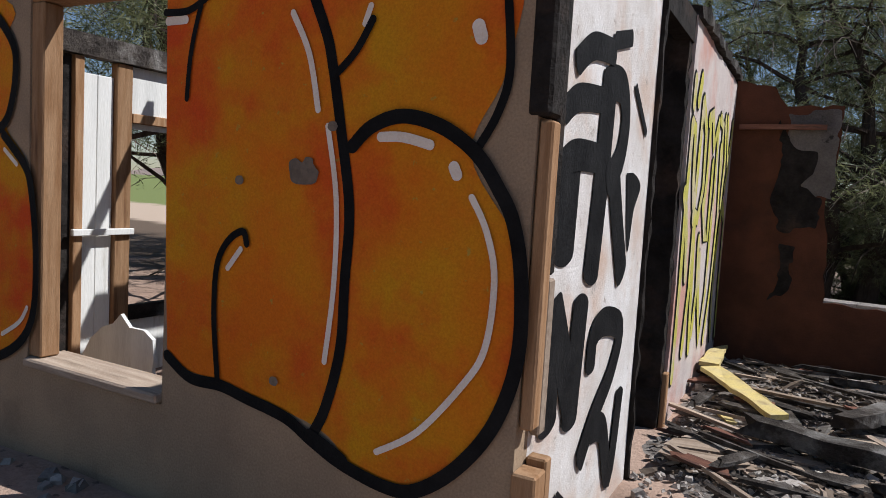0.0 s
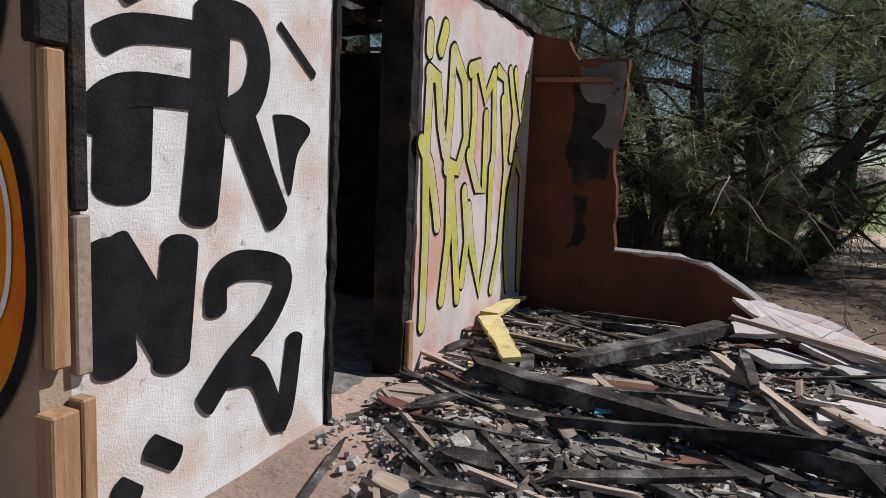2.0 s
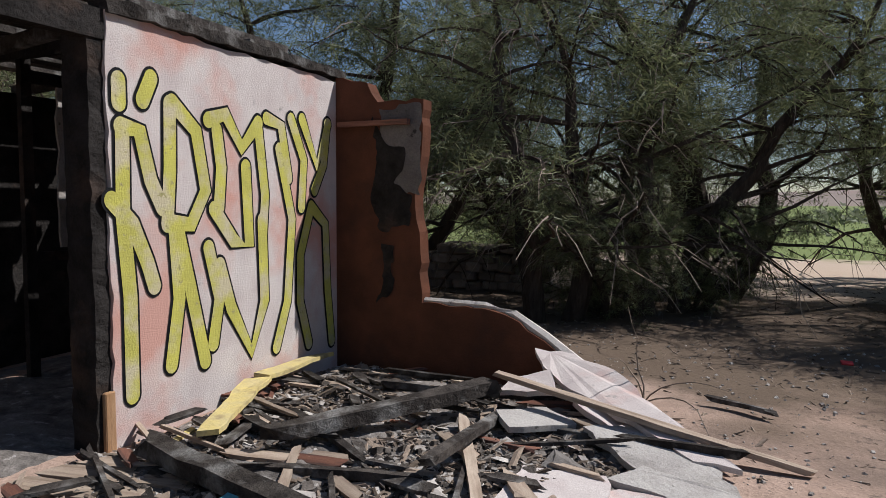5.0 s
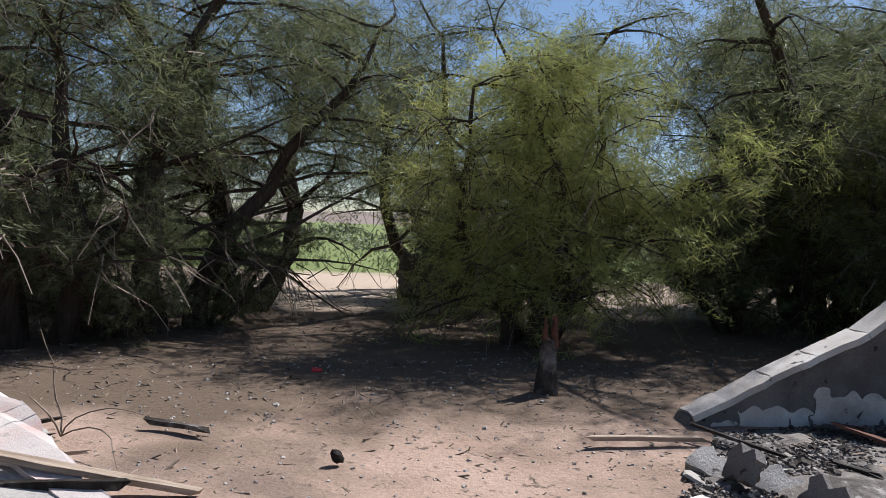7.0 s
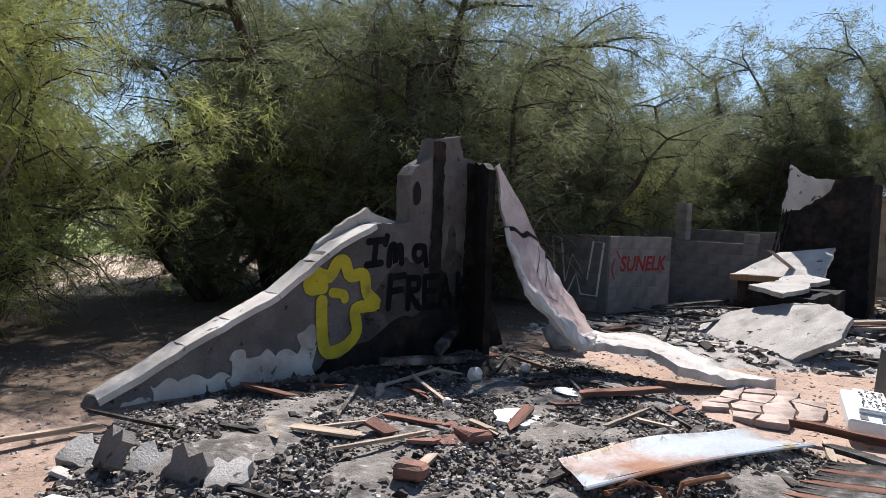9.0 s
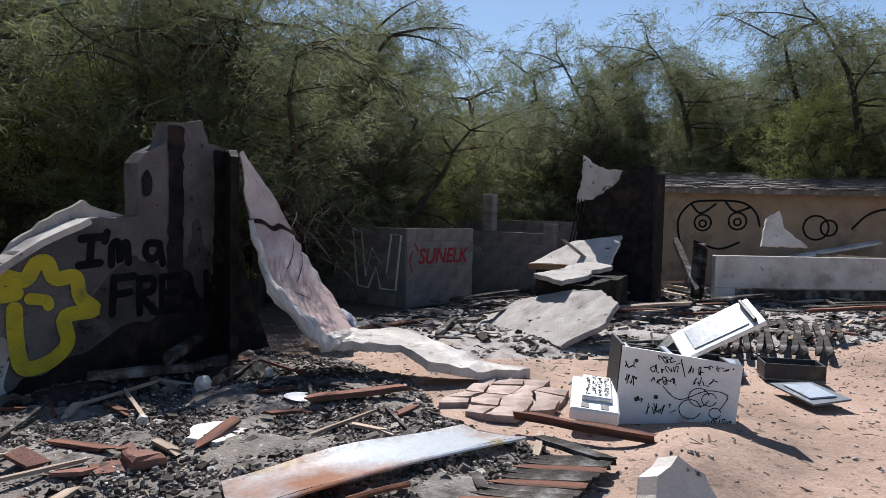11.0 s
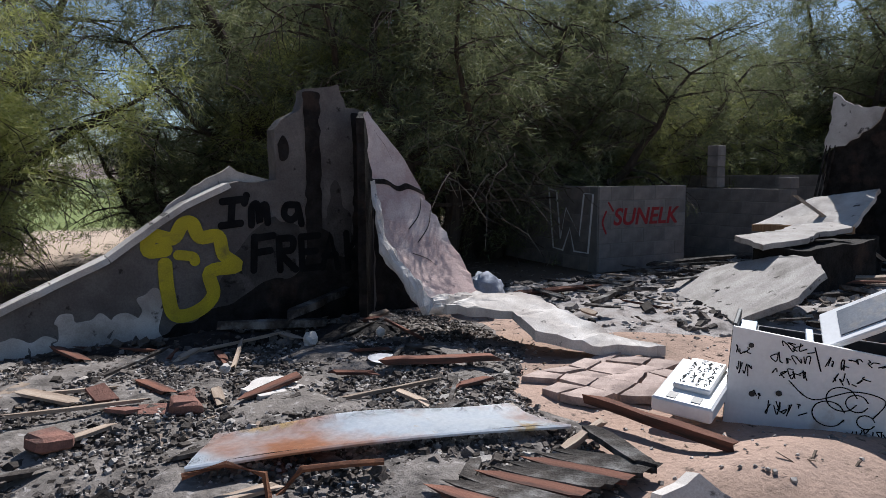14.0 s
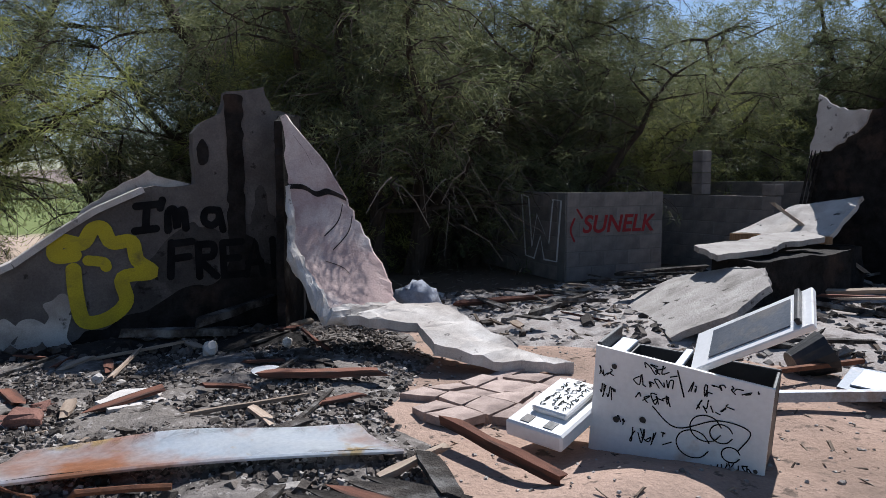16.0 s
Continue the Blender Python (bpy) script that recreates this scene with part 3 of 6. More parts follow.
part("rail", boxes((-1.68, -1.63, 1.6, 2.89, 0.90, 0.97), (-1.68, -1.63, 1.6, 2.89, 2.21, 2.30)), "char_wall", hung)
part("stud", boxes((-1.69, -1.64, 1.6, 1.68, 0.0, 2.4), (-1.69, -1.64, 2.255, 2.295, 0.0, 2.4)), "char_wall", hung)
far_wall = bmesh.new()
for s in ((1.55, 2.1, -0.1, 2.25), (2.1, 2.7, -0.1, 2.25), (2.7, BY, -0.1, 2.25)):
    box(far_wall, -2.6, -2.5, s[0], s[1], s[2], s[3])
tagged(part("wall_back", far_wall, "char_wall", None), "charred far wall of the burnt room", "wall", kind="structure")
roof = thing("roof", "collapsed charred roof joists over the house, with boards added to shade the room", "roof", kind="structure")
rr = random.Random(11)
# unseen boards, added to keep the sun out of the room
for i in range(11):
    x = -0.3 - i * 0.24
    part("roof_board", boxes((x, x + 0.20 + rr.uniform(-0.05, 0.02), 0.4 + rr.uniform(0, 0.3), BY - rr.uniform(0, 0.5), 2.46 + rr.uniform(0, 0.05), 2.54)), "char", roof)
for i in range(7):
    y = 0.2 + i * 0.5
    m = pose(0, y, 2.41, 0, rr.uniform(-4, 3), rr.uniform(-3, 3))
    bm = bmesh.new()
    box(bm, -2.6, -0.10 + rr.uniform(0, 0.10), -0.025, 0.025, -0.02, 0.07, m)
    part("joist", bm, "char", roof)
bm = bmesh.new()
box(bm, -0.12, 0.03, 1.0, BY + 0.12, 2.37, 2.44)
bmesh.ops.subdivide_edges(bm, edges=[e for e in bm.edges if abs(e.verts[0].co.y - e.verts[1].co.y) > 1], cuts=30)
for v in bm.verts:
    v.co += 0.025 * noise.noise_vector(v.co * 7)
part("eaves_board", bm, "char", roof)

# brown return wall, broken down to a low parapet with a pale plaster skin sliding off it
ret = slab(jag([(0.0, -0.2), (2.2, -0.2), (2.08, 0.14), (1.80, 0.35), (1.55, 0.50), (1.32, 0.555), (0.80, 0.565), (0.78, 1.12), (0.74, 1.32), (0.80, 1.8), (0.81, 2.15), (0.40, 2.15), (0.30, 2.31), (0.0, 2.37)], 0.07, 0.012, random.Random(9), keep=(0, 13)), 0.14, XZ)
bmesh.ops.translate(ret, verts=ret.verts, vec=(0, BY + 0.14, 0))
wall_ret = tagged(part("wall_return", ret, "brown_board", None), "reddish-brown burnt wall broken down to a low curved edge", "wall", kind="structure")


def wall_ret_place(u, v, w):
    return (0.98 * u - 0.055, BY - w, 0.97 * v + 0.15)


bm = bmesh.new()
fill(bm, jag([(0.5, 1.35), (0.85, 1.3), (0.86, 2.03), (0.48, 2.0)], 0.06, 0.02), wall_ret_place, 0.004)
part("plaster_skin", bm, "plaster_grey", wall_ret, "grey plaster left on the brown wall")
bm = bmesh.new()
fill(bm, jag([(0.42, 1.95), (0.55, 1.72), (0.72, 1.68), (0.70, 1.5), (0.62, 1.4), (0.78, 1.3), (0.76, 1.05), (0.5, 1.0), (0.4, 1.25), (0.45, 1.6)], 0.05, 0.02), wall_ret_place, 0.008)
fill(bm, jag([(0.5, 0.9), (0.62, 0.88), (0.6, 0.5), (0.45, 0.4), (0.52, 0.6)], 0.05, 0.02), wall_ret_place, 0.008)
part("scorch_hole", bm, "char_wall", wall_ret, "burnt-through black patch")
part("rail", boxes((0.05, 0.70, BY - 0.06, BY - 0.01, 1.96, 2.0)), "wood_red", wall_ret)

# ---- ruin of the second building
RY = 3.48
RT = 0.20
ruin = slab(jag([(6.6, -0.1), (10.40, -0.1), (10.39, 1.93), (10.12, 1.97), (10.05, 2.18), (9.72, 2.12), (9.67, 1.93), (9.50, 1.84), (9.425, 1.75), (9.43, 1.31), (9.03, 1.28), (8.63, 1.10), (8.38, 0.94), (8.22, 0.82), (8.03, 0.69), (7.63, 0.51), (7.28, 0.35), (6.95, 0.17), (6.68, 0.05)], 0.07, 0.014, random.Random(2), keep=(0,)), RT, XZ)
bmesh.ops.translate(ruin, verts=ruin.verts, vec=(0, RY + RT, 0))
wall_ruin = tagged(part("wall_ruin", ruin, "plaster_grey", None), "broken grey plaster wall sloping to the ground with sprayed graffiti", "wall", kind="structure")


def wall_ruin_place(u, v, w):
    return (u, RY - w, v)


def ruin_letters(u, v, w):
    return (1.0426 * u - 0.016 * v - 0.093, RY - w, 0.0272 * u + 1.084 * v - 0.294)


bm = bmesh.new()
for a in ((9.70, 9.85, 0.2, 2.09), (10.17, 10.37, 0.1, 1.92)):
    fill(bm, jag([(a[0], a[2]), (a[1], a[2]), (a[1], a[3]), (a[0], a[3])], 0.08, 0.015), wall_ruin_place, 0.012)
# pillar hole: the dark of its recess is painted flat on the face
fill(bm, [(9.45, 1.62), (9.50, 1.70), (9.55, 1.62), (9.54, 1.50), (9.47, 1.48)], wall_ruin_place, 0.012)
part("scorched_strip", bm, "char_wall", wall_ruin, "charred upright strips where studs burnt away, and a hole painted dark")
bm = bmesh.new()
fill(bm, jag([(7.9, -0.08), (9.99, -0.08), (9.99, 0.75), (9.75, 0.55), (9.5, 0.9), (9.3, 0.45), (8.9, 0.36), (8.5, 0.22), (8.2, 0.10)], 0.09, 0.03), ruin_letters, 0.003)
part("soot_stain", bm, "char_wall", wall_ruin, "black soot along the foot of the wall")
bm = bmesh.new()
fill(bm, jag([(8.75, -0.05), (10.16, -0.05), (10.16, 0.9), (10.0, 1.3), (9.9, 0.95), (9.65, 0.88), (9.4, 0.98), (9.15, 0.80), (8.98, 0.55), (8.85, 0.25)], 0.08, 0.03, random.Random(12)), wall_ruin_place, 0.0016)
part("soot_stain", bm, "soot_grey", wall_ruin, "grey smoke stain behind the lettering")
for k in range(8):
    x = 6.75 + 0.19 * k
    top = (0.16 + 0.30 * (x - 6.6) * 0.55) * (0.7 + 0.5 * ((k * 37) % 10) / 10)
    bm = bmesh.new()
    fill(bm, jag([(x - 0.10, 0.03), (x + 0.08, 0.02), (x + 0.11, top * 0.8), (x + 0.03, top), (x - 0.09, top * 0.85)], 0.05, 0.035, random.Random(k)), ruin_letters, 0.004 + 0.0012 * k)
    part("whitewash_patch", bm, "plaster_white", wall_ruin, "flaking whitewash")
bm = bmesh.new()
stroke(bm, [(8.47, 0.74), (8.34, 0.74), (8.37, 0.86), (8.53, 0.83), (8.61, 0.94), (8.69, 0.95), (8.75, 0.83), (8.90, 0.83), (8.94, 0.67), (9.05, 0.56), (8.82, 0.53), (8.84, 0.33), (8.70, 0.20), (8.52, 0.19), (8.47, 0.40), (8.46, 0.62)], 0.115, wall_ruin_place, 0.012)
stroke(bm, [(8.57, 0.69), (8.68, 0.67), (8.70, 0.63)], 0.085, wall_ruin_place, 0.0145)
part("yellow_graffiti", bm, "gold_paint", wall_ruin, "yellow sprayed scrawl")
bm = bmesh.new()
for pts in (
    [(8.77, 1.09), (8.75, 0.91)], [(8.69, 1.09), (8.85, 1.1)], [(8.67, 0.9), (8.83, 0.91)], [(8.89, 1.13), (8.87, 1.07)],
    [(8.92, 0.89), (8.93, 1.03), (8.98, 1.05), (8.99, 0.91), (9.01, 1.02), (9.05, 1.04), (9.06, 0.9)],
    [(9.33, 1.03), (9.23, 1.03), (9.21, 0.95), (9.27, 0.91), (9.33, 0.96), (9.33, 1.03), (9.36, 0.87)],
    [(8.92, 0.52), (8.94, 0.79)], [(8.94, 0.78), (9.1, 0.79)], [(8.94, 0.66), (9.07, 0.67)],
    [(9.15, 0.5), (9.15, 0.76)], [(9.16, 0.76), (9.27, 0.75), (9.26, 0.66), (9.16, 0.64), (9.29, 0.49)],
    [(9.51, 0.76), (9.35, 0.76)], [(9.35, 0.76), (9.35, 0.49)], [(9.35, 0.49), (9.51, 0.49)], [(9.35, 0.63), (9.48, 0.63)],
    [(9.54, 0.48), (9.62, 0.76), (9.69, 0.47)], [(9.56, 0.58), (9.67, 0.58)],
    [(9.78, 0.76), (9.79, 0.45)], [(9.93, 0.77), (9.8, 0.61), (9.94, 0.43)],
):
    stroke(bm, pts, 0.06, ruin_letters, 0.007 + 0.0004 * len(bm.faces) ** 0.5, curved=len(pts) > 3)
part("black_lettering", bm, "black_paint", wall_ruin, "black sprayed words I'm a FREAK")
frag = slab(jag([(8.45, 0.95), (9.40, 1.15), (9.42, 1.31), (9.22, 1.36), (9.08, 1.43), (8.82, 1.28), (8.55, 1.10)], 0.07, 0.015, random.Random(6)), 0.05, XZ)
bmesh.ops.translate(frag, verts=frag.verts, vec=(0, RY + RT + 0.05, 0))
part("broken_tip", frag, "plaster_white", wall_ruin, "pale broken plaster tip")
# cap along the sloping break, its sunlit top put into a pale colour
bm = bmesh.new()
capline = [(6.68, 0.08), (6.95, 0.20), (7.28, 0.38), (7.63, 0.54), (8.03, 0.72), (8.38, 0.97), (8.63, 1.13), (9.0, 1.30)]
for a, b in zip(capline, capline[1:]):
    d = Vector((b[0] - a[0], 0, b[1] - a[1]))
    bm2 = slab(jag([(0, -0.02), (d.length, -0.02), (d.length, 0.22), (0, 0.20)], 0.09, 0.02), 0.05)
    mm = Matrix.Translation((a[0], RY - 0.02, a[1] - 0.012)) @ Matrix.Rotation(-math.atan2(d.z, d.x), 4, "Y")
    bmesh.ops.transform(bm2, matrix=mm, verts=bm2.verts)
    tmp = bpy.data.meshes.new("tmp")
    bm2.to_mesh(tmp)
    bm2.free()
    bm.from_mesh(tmp)
    bpy.data.meshes.remove(tmp)
part("mortar_cap", bm, "plaster_white", wall_ruin, "broken wall edge, its sunlit top put into a pale colour")

# pink wall skin leaning out from the ruin's end
def frame_from(p0, pu, pv):
    """A plane through p0 whose u runs to pu and whose v lies towards pv."""
    o, u = Vector(p0), (Vector(pu) - Vector(p0)).normalized()
    w = u.cross(Vector(pv) - o).normalized()
    v = w.cross(u)
    return Matrix(((u.x, v.x, w.x, o.x), (u.y, v.y, w.y, o.y), (u.z, v.z, w.z, o.z), (0, 0, 0, 1)))


FIN_BACK = ((10.06, 2.97, 1.88), (10.07, 2.9, 1.47), (10.06, 2.8, 1.24), (10.01, 2.65, 0.96), (9.97, 2.45, 0.72), (10.03, 2.25, 0.56), (10.06, 1.92, 0.34))
FIN_FRONT = ((10.09, 2.98, 1.89), (10.33, 2.95, 1.63), (10.55, 2.87, 1.24), (10.65, 2.75, 0.96), (10.74, 2.62, 0.73), (10.8, 2.41, 0.46), (10.76, 2.25, 0.30))


def fin_point(a, b, off=0.0):
    """A point of the bent skin: a runs down from its tip, b across it."""
    k = min(int(a * 6), 5)
    f = a * 6 - k
    p = [Vector(q[k]).lerp(Vector(q[k + 1]), f) for q in (FIN_BACK, FIN_FRONT)]
    return p[0].lerp(p[1], b) + Vector((-0.45, -0.85, 0.2)).normalized() * off


def fin_sheet(bm, off, rnd):
    rows = [[bm.verts.new(fin_point(i / 30, j / 8, off) + Vector((rnd.uniform(-1, 1), 0, rnd.uniform(-1, 1))) * (0.014 if j in (0, 8) or i == 30 else 0)) for j in range(9)] for i in range(31)]
    return rows


fr_rnd = random.Random(4)
bm = bmesh.new()
near = fin_sheet(bm, 0.0, fr_rnd)
back = [[bm.verts.new(v.co + Vector((0.04, 0.06, -0.01))) for v in row] for row in near]
for i in range(30):
    for j in range(8):
        bm.faces.new((near[i][j], near[i][j + 1], near[i + 1][j + 1], near[i + 1][j]))
        bm.faces.new((back[i][j], back[i + 1][j], back[i + 1][j + 1], back[i][j + 1]))
    for j in (0, 8):
        bm.faces.new((near[i][j], near[i + 1][j], back[i + 1][j], back[i][j]))
for i in (0, 30):
    for j in range(8):
        bm.faces.new((near[i][j], near[i][j + 1], back[i][j + 1], back[i][j]))
wall_pink = tagged(part("wall_pink_skin", bm, "plaster_pink", None), "pink plaster wall skin leaning out with a dark crack and broken edge", "wall", kind="structure")
burnt = slab(jag([(10.40, -0.1), (10.95, -0.1), (10.75, 0.35), (10.6, 0.8), (10.48, 1.3), (10.41, 1.75)], 0.07, 0.015), 0.05, XZ)
bmesh.ops.translate(burnt, verts=burnt.verts, vec=(0, RY + 0.1, 0))
tagged(part("wall_charred_core", burnt, "char_wall", None), "charred black core behind the pink wall skin", "wall", kind="structure")
join = bmesh.new()
jo, jd = Vector((10.38, 3.48, 0)), Vector((-0.31, -0.49, 0)).normalized()
slab(jag([(0, -0.1), (0.60, -0.1), (0.62, 0.5), (0.57, 1.2), (0.57, 1.84), (0.4, 1.90), (0, 1.93)], 0.07, 0.014, random.Random(15)), 0.07, Matrix(((jd.x, 0, -jd.y, jo.x), (jd.y, 0, jd.x, jo.y), (0, 1, 0, 0), (0, 0, 0, 1))), join)
tagged(part("wall_charred_return", join, "char_wall", None), "charred return wall between the grey wall and the pink skin", "wall", kind="structure")
rim = bmesh.new()
tube(rim, [fin_point(a, 0.01, 0.01) for a in (0.3, 0.42, 0.55, 0.66, 0.76, 0.86, 0.94, 1.0)] + [fin_point(1.0, b, 0.01) for b in (0.3, 0.6, 1.0)], [0.02, 0.03, 0.04, 0.05, 0.055, 0.06, 0.07, 0.08, 0.08, 0.06, 0.04], 8)
bmesh.ops.subdivide_edges(rim, edges=rim.edges[:], cuts=2, use_grid_fill=True)
for v in rim.verts:
    v.co += 0.03 * noise.noise_vector(v.co * 9) + 0.012 * noise.noise_vector(v.co * 31)
part("broken_rim", rim, "plaster_white", wall_pink, "thick pale broken plaster rim")


def fin_place(u, v, w):
    return fin_point(v, u, w)


bm = bmesh.new()
stroke(bm, [(0.0, 0.30), (0.3, 0.31), (0.5, 0.345), (0.75, 0.335), (1.0, 0.37)], 0.028, fin_place, 0.006)
part("crack", bm, "char_wall", wall_pink, "dark crack across the pink skin")
bm = bmesh.new()
for a, b in (((0.9, 0.40), (0.45, 0.56)), ((0.97, 0.46), (0.5, 0.64)), ((0.6, 0.08), (0.7, 0.22)), ((0.35, 0.70), (0.55, 0.78))):
    stroke(bm, [a, ((a[0] + b[0]) / 2 + 0.05, (a[1] + b[1]) / 2), b], 0.006, fin_place, 0.006)
part("smear", bm, "black_paint", wall_pink, "dark drips on the pink skin")


# ---- concrete block walls
def block_wall(name, label, origin, yaw, length, courses, missing=()):
    w = thing(name, label, "block wall", pose(*origin, 0, 0, yaw), kind="structure")
    core = bmesh.new()
    box(core, 0.006, length - 0.006, 0.006, 0.144, 0, courses * 0.2 - 0.012)
    part("mortar", core, "block_joint", w)
    full = mesh_of(boxes((0.004, 0.396, 0, 0.15, 0.004, 0.196), bevel=0.006), "block", "block_grey")
    half = mesh_of(boxes((0.004, 0.196, 0, 0.15, 0.004, 0.196), bevel=0.006), "half_block", "block_grey")
    for c in range(courses):
        x = 0.0
        if c % 2:
            o = new("block", half)
            o.parent, o.location = w, (0, 0, c * 0.2)
            x = 0.2
        while x < length - 0.19:
            me = full if x + 0.4 <= length + 0.01 else half
            if (c, round(x, 1)) not in missing:
                o = new("block", me)
                o.parent, o.location = w, (x, 0, c * 0.2)
                o.rotation_euler.z = 0.004 * math.sin(37 * x + c)
            x += 0.4 if me is full else 0.2
    return w


bw = block_wall("block_wall_painted", "grey concrete block wall with red and white graffiti", (14.24, 4.31, -0.03), -6, 1.6, 6)
bw2 = block_wall("block_wall_shaded", "shaded grey block wall with a white sprayed letter W", (14.643, 8.288, -0.03), -96, 3.98, 6)
bw3 = block_wall("block_wall_rear", "grey concrete block wall behind the yard", (17.03, 6.05, -0.1), -90, 2.8, 6)
bw4 = block_wall("block_wall_end", "low grey block wall at the back", (19.4, 7.4, -0.1), -90, 4.4, 7)
pil = thing("block_pillar", "weathered concrete block pillar", "pillar", kind="structure")
for k in range(4):
    part("block", boxes((17.03, 17.23, 4.50, 4.70, 1.104 + k * 0.17, 1.27 + k * 0.17), bevel=0.008), "block_grey", pil)
pil2 = thing("block_pillar", "weathered concrete block pillar", "pillar", kind="structure")
part("block", boxes((17.03, 17.23, 3.26, 3.46, 1.104, 1.27), bevel=0.008), "block_grey", pil2)
bm = bmesh.new()
for pts in ([(3.35, 0.95), (3.24, 0.03), (3.04, 0.01), (2.9, 0.35), (2.81, 0.02), (2.54, 0.02), (2.46, 0.88), (2.63, 0.89), (2.71, 0.26), (2.98, 0.66), (3.09, 0.18), (3.18, 0.91)],):
    stroke(bm, pts + [pts[0]], 0.035, lambda u, v, w: (3.89 - 1.19 * (u - 2.46), -w, 0.24 + 0.965 * v), 0.004, curved=False)
part("white_letter", bm, "pale_paint", bw2, "white sprayed outline letter W")


def lettering(text, size, m, material, parent, name, label, thick=0.002, shear=0.0):
    c = bpy.data.curves.new(name, "FONT")
    c.body, c.size, c.extrude, c.shear = text, size, thick, shear
    c.offset = size * 0.02
    tmp = new(name, c)
    me = bpy.data.meshes.new_from_object(tmp.evaluated_get(bpy.context.evaluated_depsgraph_get()))
    bpy.data.objects.remove(tmp)
    me.transform(m)
    me.materials.append(M[material])
    o = new(name, me)
    o.parent = parent
    return tagged(o, label=label)


lettering("SUNELK", 0.33, pose(0.24, -0.004, 0.66, 90, 0, 0), "red_paint", bw, "red_lettering", "dark red sprayed word", shear=0.2)
bm = bmesh.new()
for pts in (((0.12, 0.85), (0.06, 0.7), (0.12, 0.55)), ((0.16, 0.97), (0.24, 0.86))):
    stroke(bm, pts, 0.03, lambda u, v, w: (u, -w, v), 0.004)
part("red_scrawl", bm, "red_paint", bw, "red sprayed scrawl")

# ---- things in the yard, laid out along the yard's own axes and turned to the house's at the end
YARD_TURN = pose(0.745, -0.395, 0, 0, 0, 10.08)
before_yard = set(bpy.data.objects)
# rusted, once white sheet of metal
fr_sheet = YARD_TURN.inverted() @ frame_from((7.97, 0.47, 0.08), (9.75, 0.0, 0.05), (8.17, 0.82, 0.075))
sheet = thing("metal_sheet", "bent white metal sheet with orange rust lying on ash", "metal sheet")
bm = bmesh.new()
N = 16
rows = [[bm.verts.new(fr_sheet @ Vector((1.84 * i / N + 0.12 * (j / 4) * (1 - 2.4 * i / N), 0.35 * j / 4, 0.015 + 0.03 * math.sin(3.1 * i / N) + 0.010 * math.sin(9 * i / N + j) + (0.02 if j == 4 else 0)))) for i in range(N + 1)] for j in range(5)]
for a, b in zip(rows, rows[1:]):
    for i in range(N):
        bm.faces.new((a[i], a[i + 1], b[i + 1], b[i]))
bmesh.ops.solidify(bm, geom=bm.faces[:], thickness=0.006)
part("panel", bm, "sheet_metal", sheet, smooth=True)
bm = bmesh.new()
tube(bm, [fr_sheet @ Vector((1.84 * i / N, -0.008, 0.012 + 0.03 * math.sin(3.1 * i / N))) for i in range(N + 1)], [0.012] * (N + 1), 6)
part("folded_edge", bm, "sheet_metal", sheet)
pipe = thing("bent_pipe", "rusty bent steel pipe on the ground", "pipe")
bm = bmesh.new()
tube(bm, [Vector(p) for p in ((7.20, -0.55, 0.12), (7.36, -0.62, 0.15), (7.48, -0.72, 0.10), (7.46, -0.80, 0.0))], [0.016] * 4)
tube(bm, [Vector(p) for p in ((7.50, -0.78, 0.01), (7.62, -0.78, 0.10), (7.82, -0.86, 0.09), (7.95, -0.92, 0.08))], [0.016] * 4)
part("bar", bm, "rust", pipe)

# tipped cooker with scribbled side panel
stove = thing("cooker", "tipped white enamel cooker covered in black scribbles", "cooker", YARD_TURN.inverted() @ pose(10.70, -0.21, -0.04, 2, 4, -59))
# own axes: x along the panel, y into the body, z up
bm = slab(jag([(0, 0), (0.82, -0.03), (0.82, 0.50), (0.0, 0.55)], 0.2, 0.002), 0.02, Matrix(((1, 0, 0, 0), (0, 0, -1, 0), (0, 1, 0, 0), (0, 0, 0, 1))))
panel = part("side_panel", bm, "enamel", stove, "white enamel side scribbled with black marker")
sr = random.Random(21)
bm = bmesh.new()


def panel_place(u, v, w):
    return (u, -w, v)


def scribble(bm, u0, v0, w, h, n, place, lift=0.003, width=0.006, rnd=sr):
    for k in range(n):
        x = u0 + w * k / n
        pts = [(x + rnd.uniform(-0.2, 1.2) * w / n, v0 + rnd.uniform(0, h)) for _ in range(rnd.randint(3, 5))]
        stroke(bm, pts, width, place, lift)


for u0, v0, w, h, n in ((0.24, 0.46, 0.16, 0.06, 5), (0.20, 0.38, 0.18, 0.07, 6), (0.22, 0.31, 0.16, 0.06, 5), (0.46, 0.40, 0.1, 0.08, 4), (0.56, 0.44, 0.2, 0.04, 6), (0.50, 0.32, 0.16, 0.07, 6), (0.04, 0.28, 0.08, 0.08, 5), (0.03, 0.40, 0.07, 0.06, 4), (0.2, 0.1, 0.2, 0.08, 6), (0.6, 0.06, 0.18, 0.06, 6), (0.12, 0.17, 0.05, 0.05, 3)):
    scribble(bm, u0, v0, w, h, n, panel_place)
for cx, cz, r in ((0.50, 0.16, 0.075), (0.62, 0.24, 0.05), (0.55, 0.25, 0.07), (0.67, 0.15, 0.04)):
    stroke(bm, [(cx + r * math.cos(a), cz + r * 0.9 * math.sin(a)) for a in np.linspace(0.3, 6.0, 9)], 0.006, panel_place, 0.003)
stroke(bm, [(0.44, 0.38), (0.40, 0.50)], 0.007, panel_place, 0.003)
stroke(bm, [(0.3, 0.3), (0.42, 0.22), (0.6, 0.3), (0.74, 0.28), (0.7, 0.18)], 0.006, panel_place, 0.003)
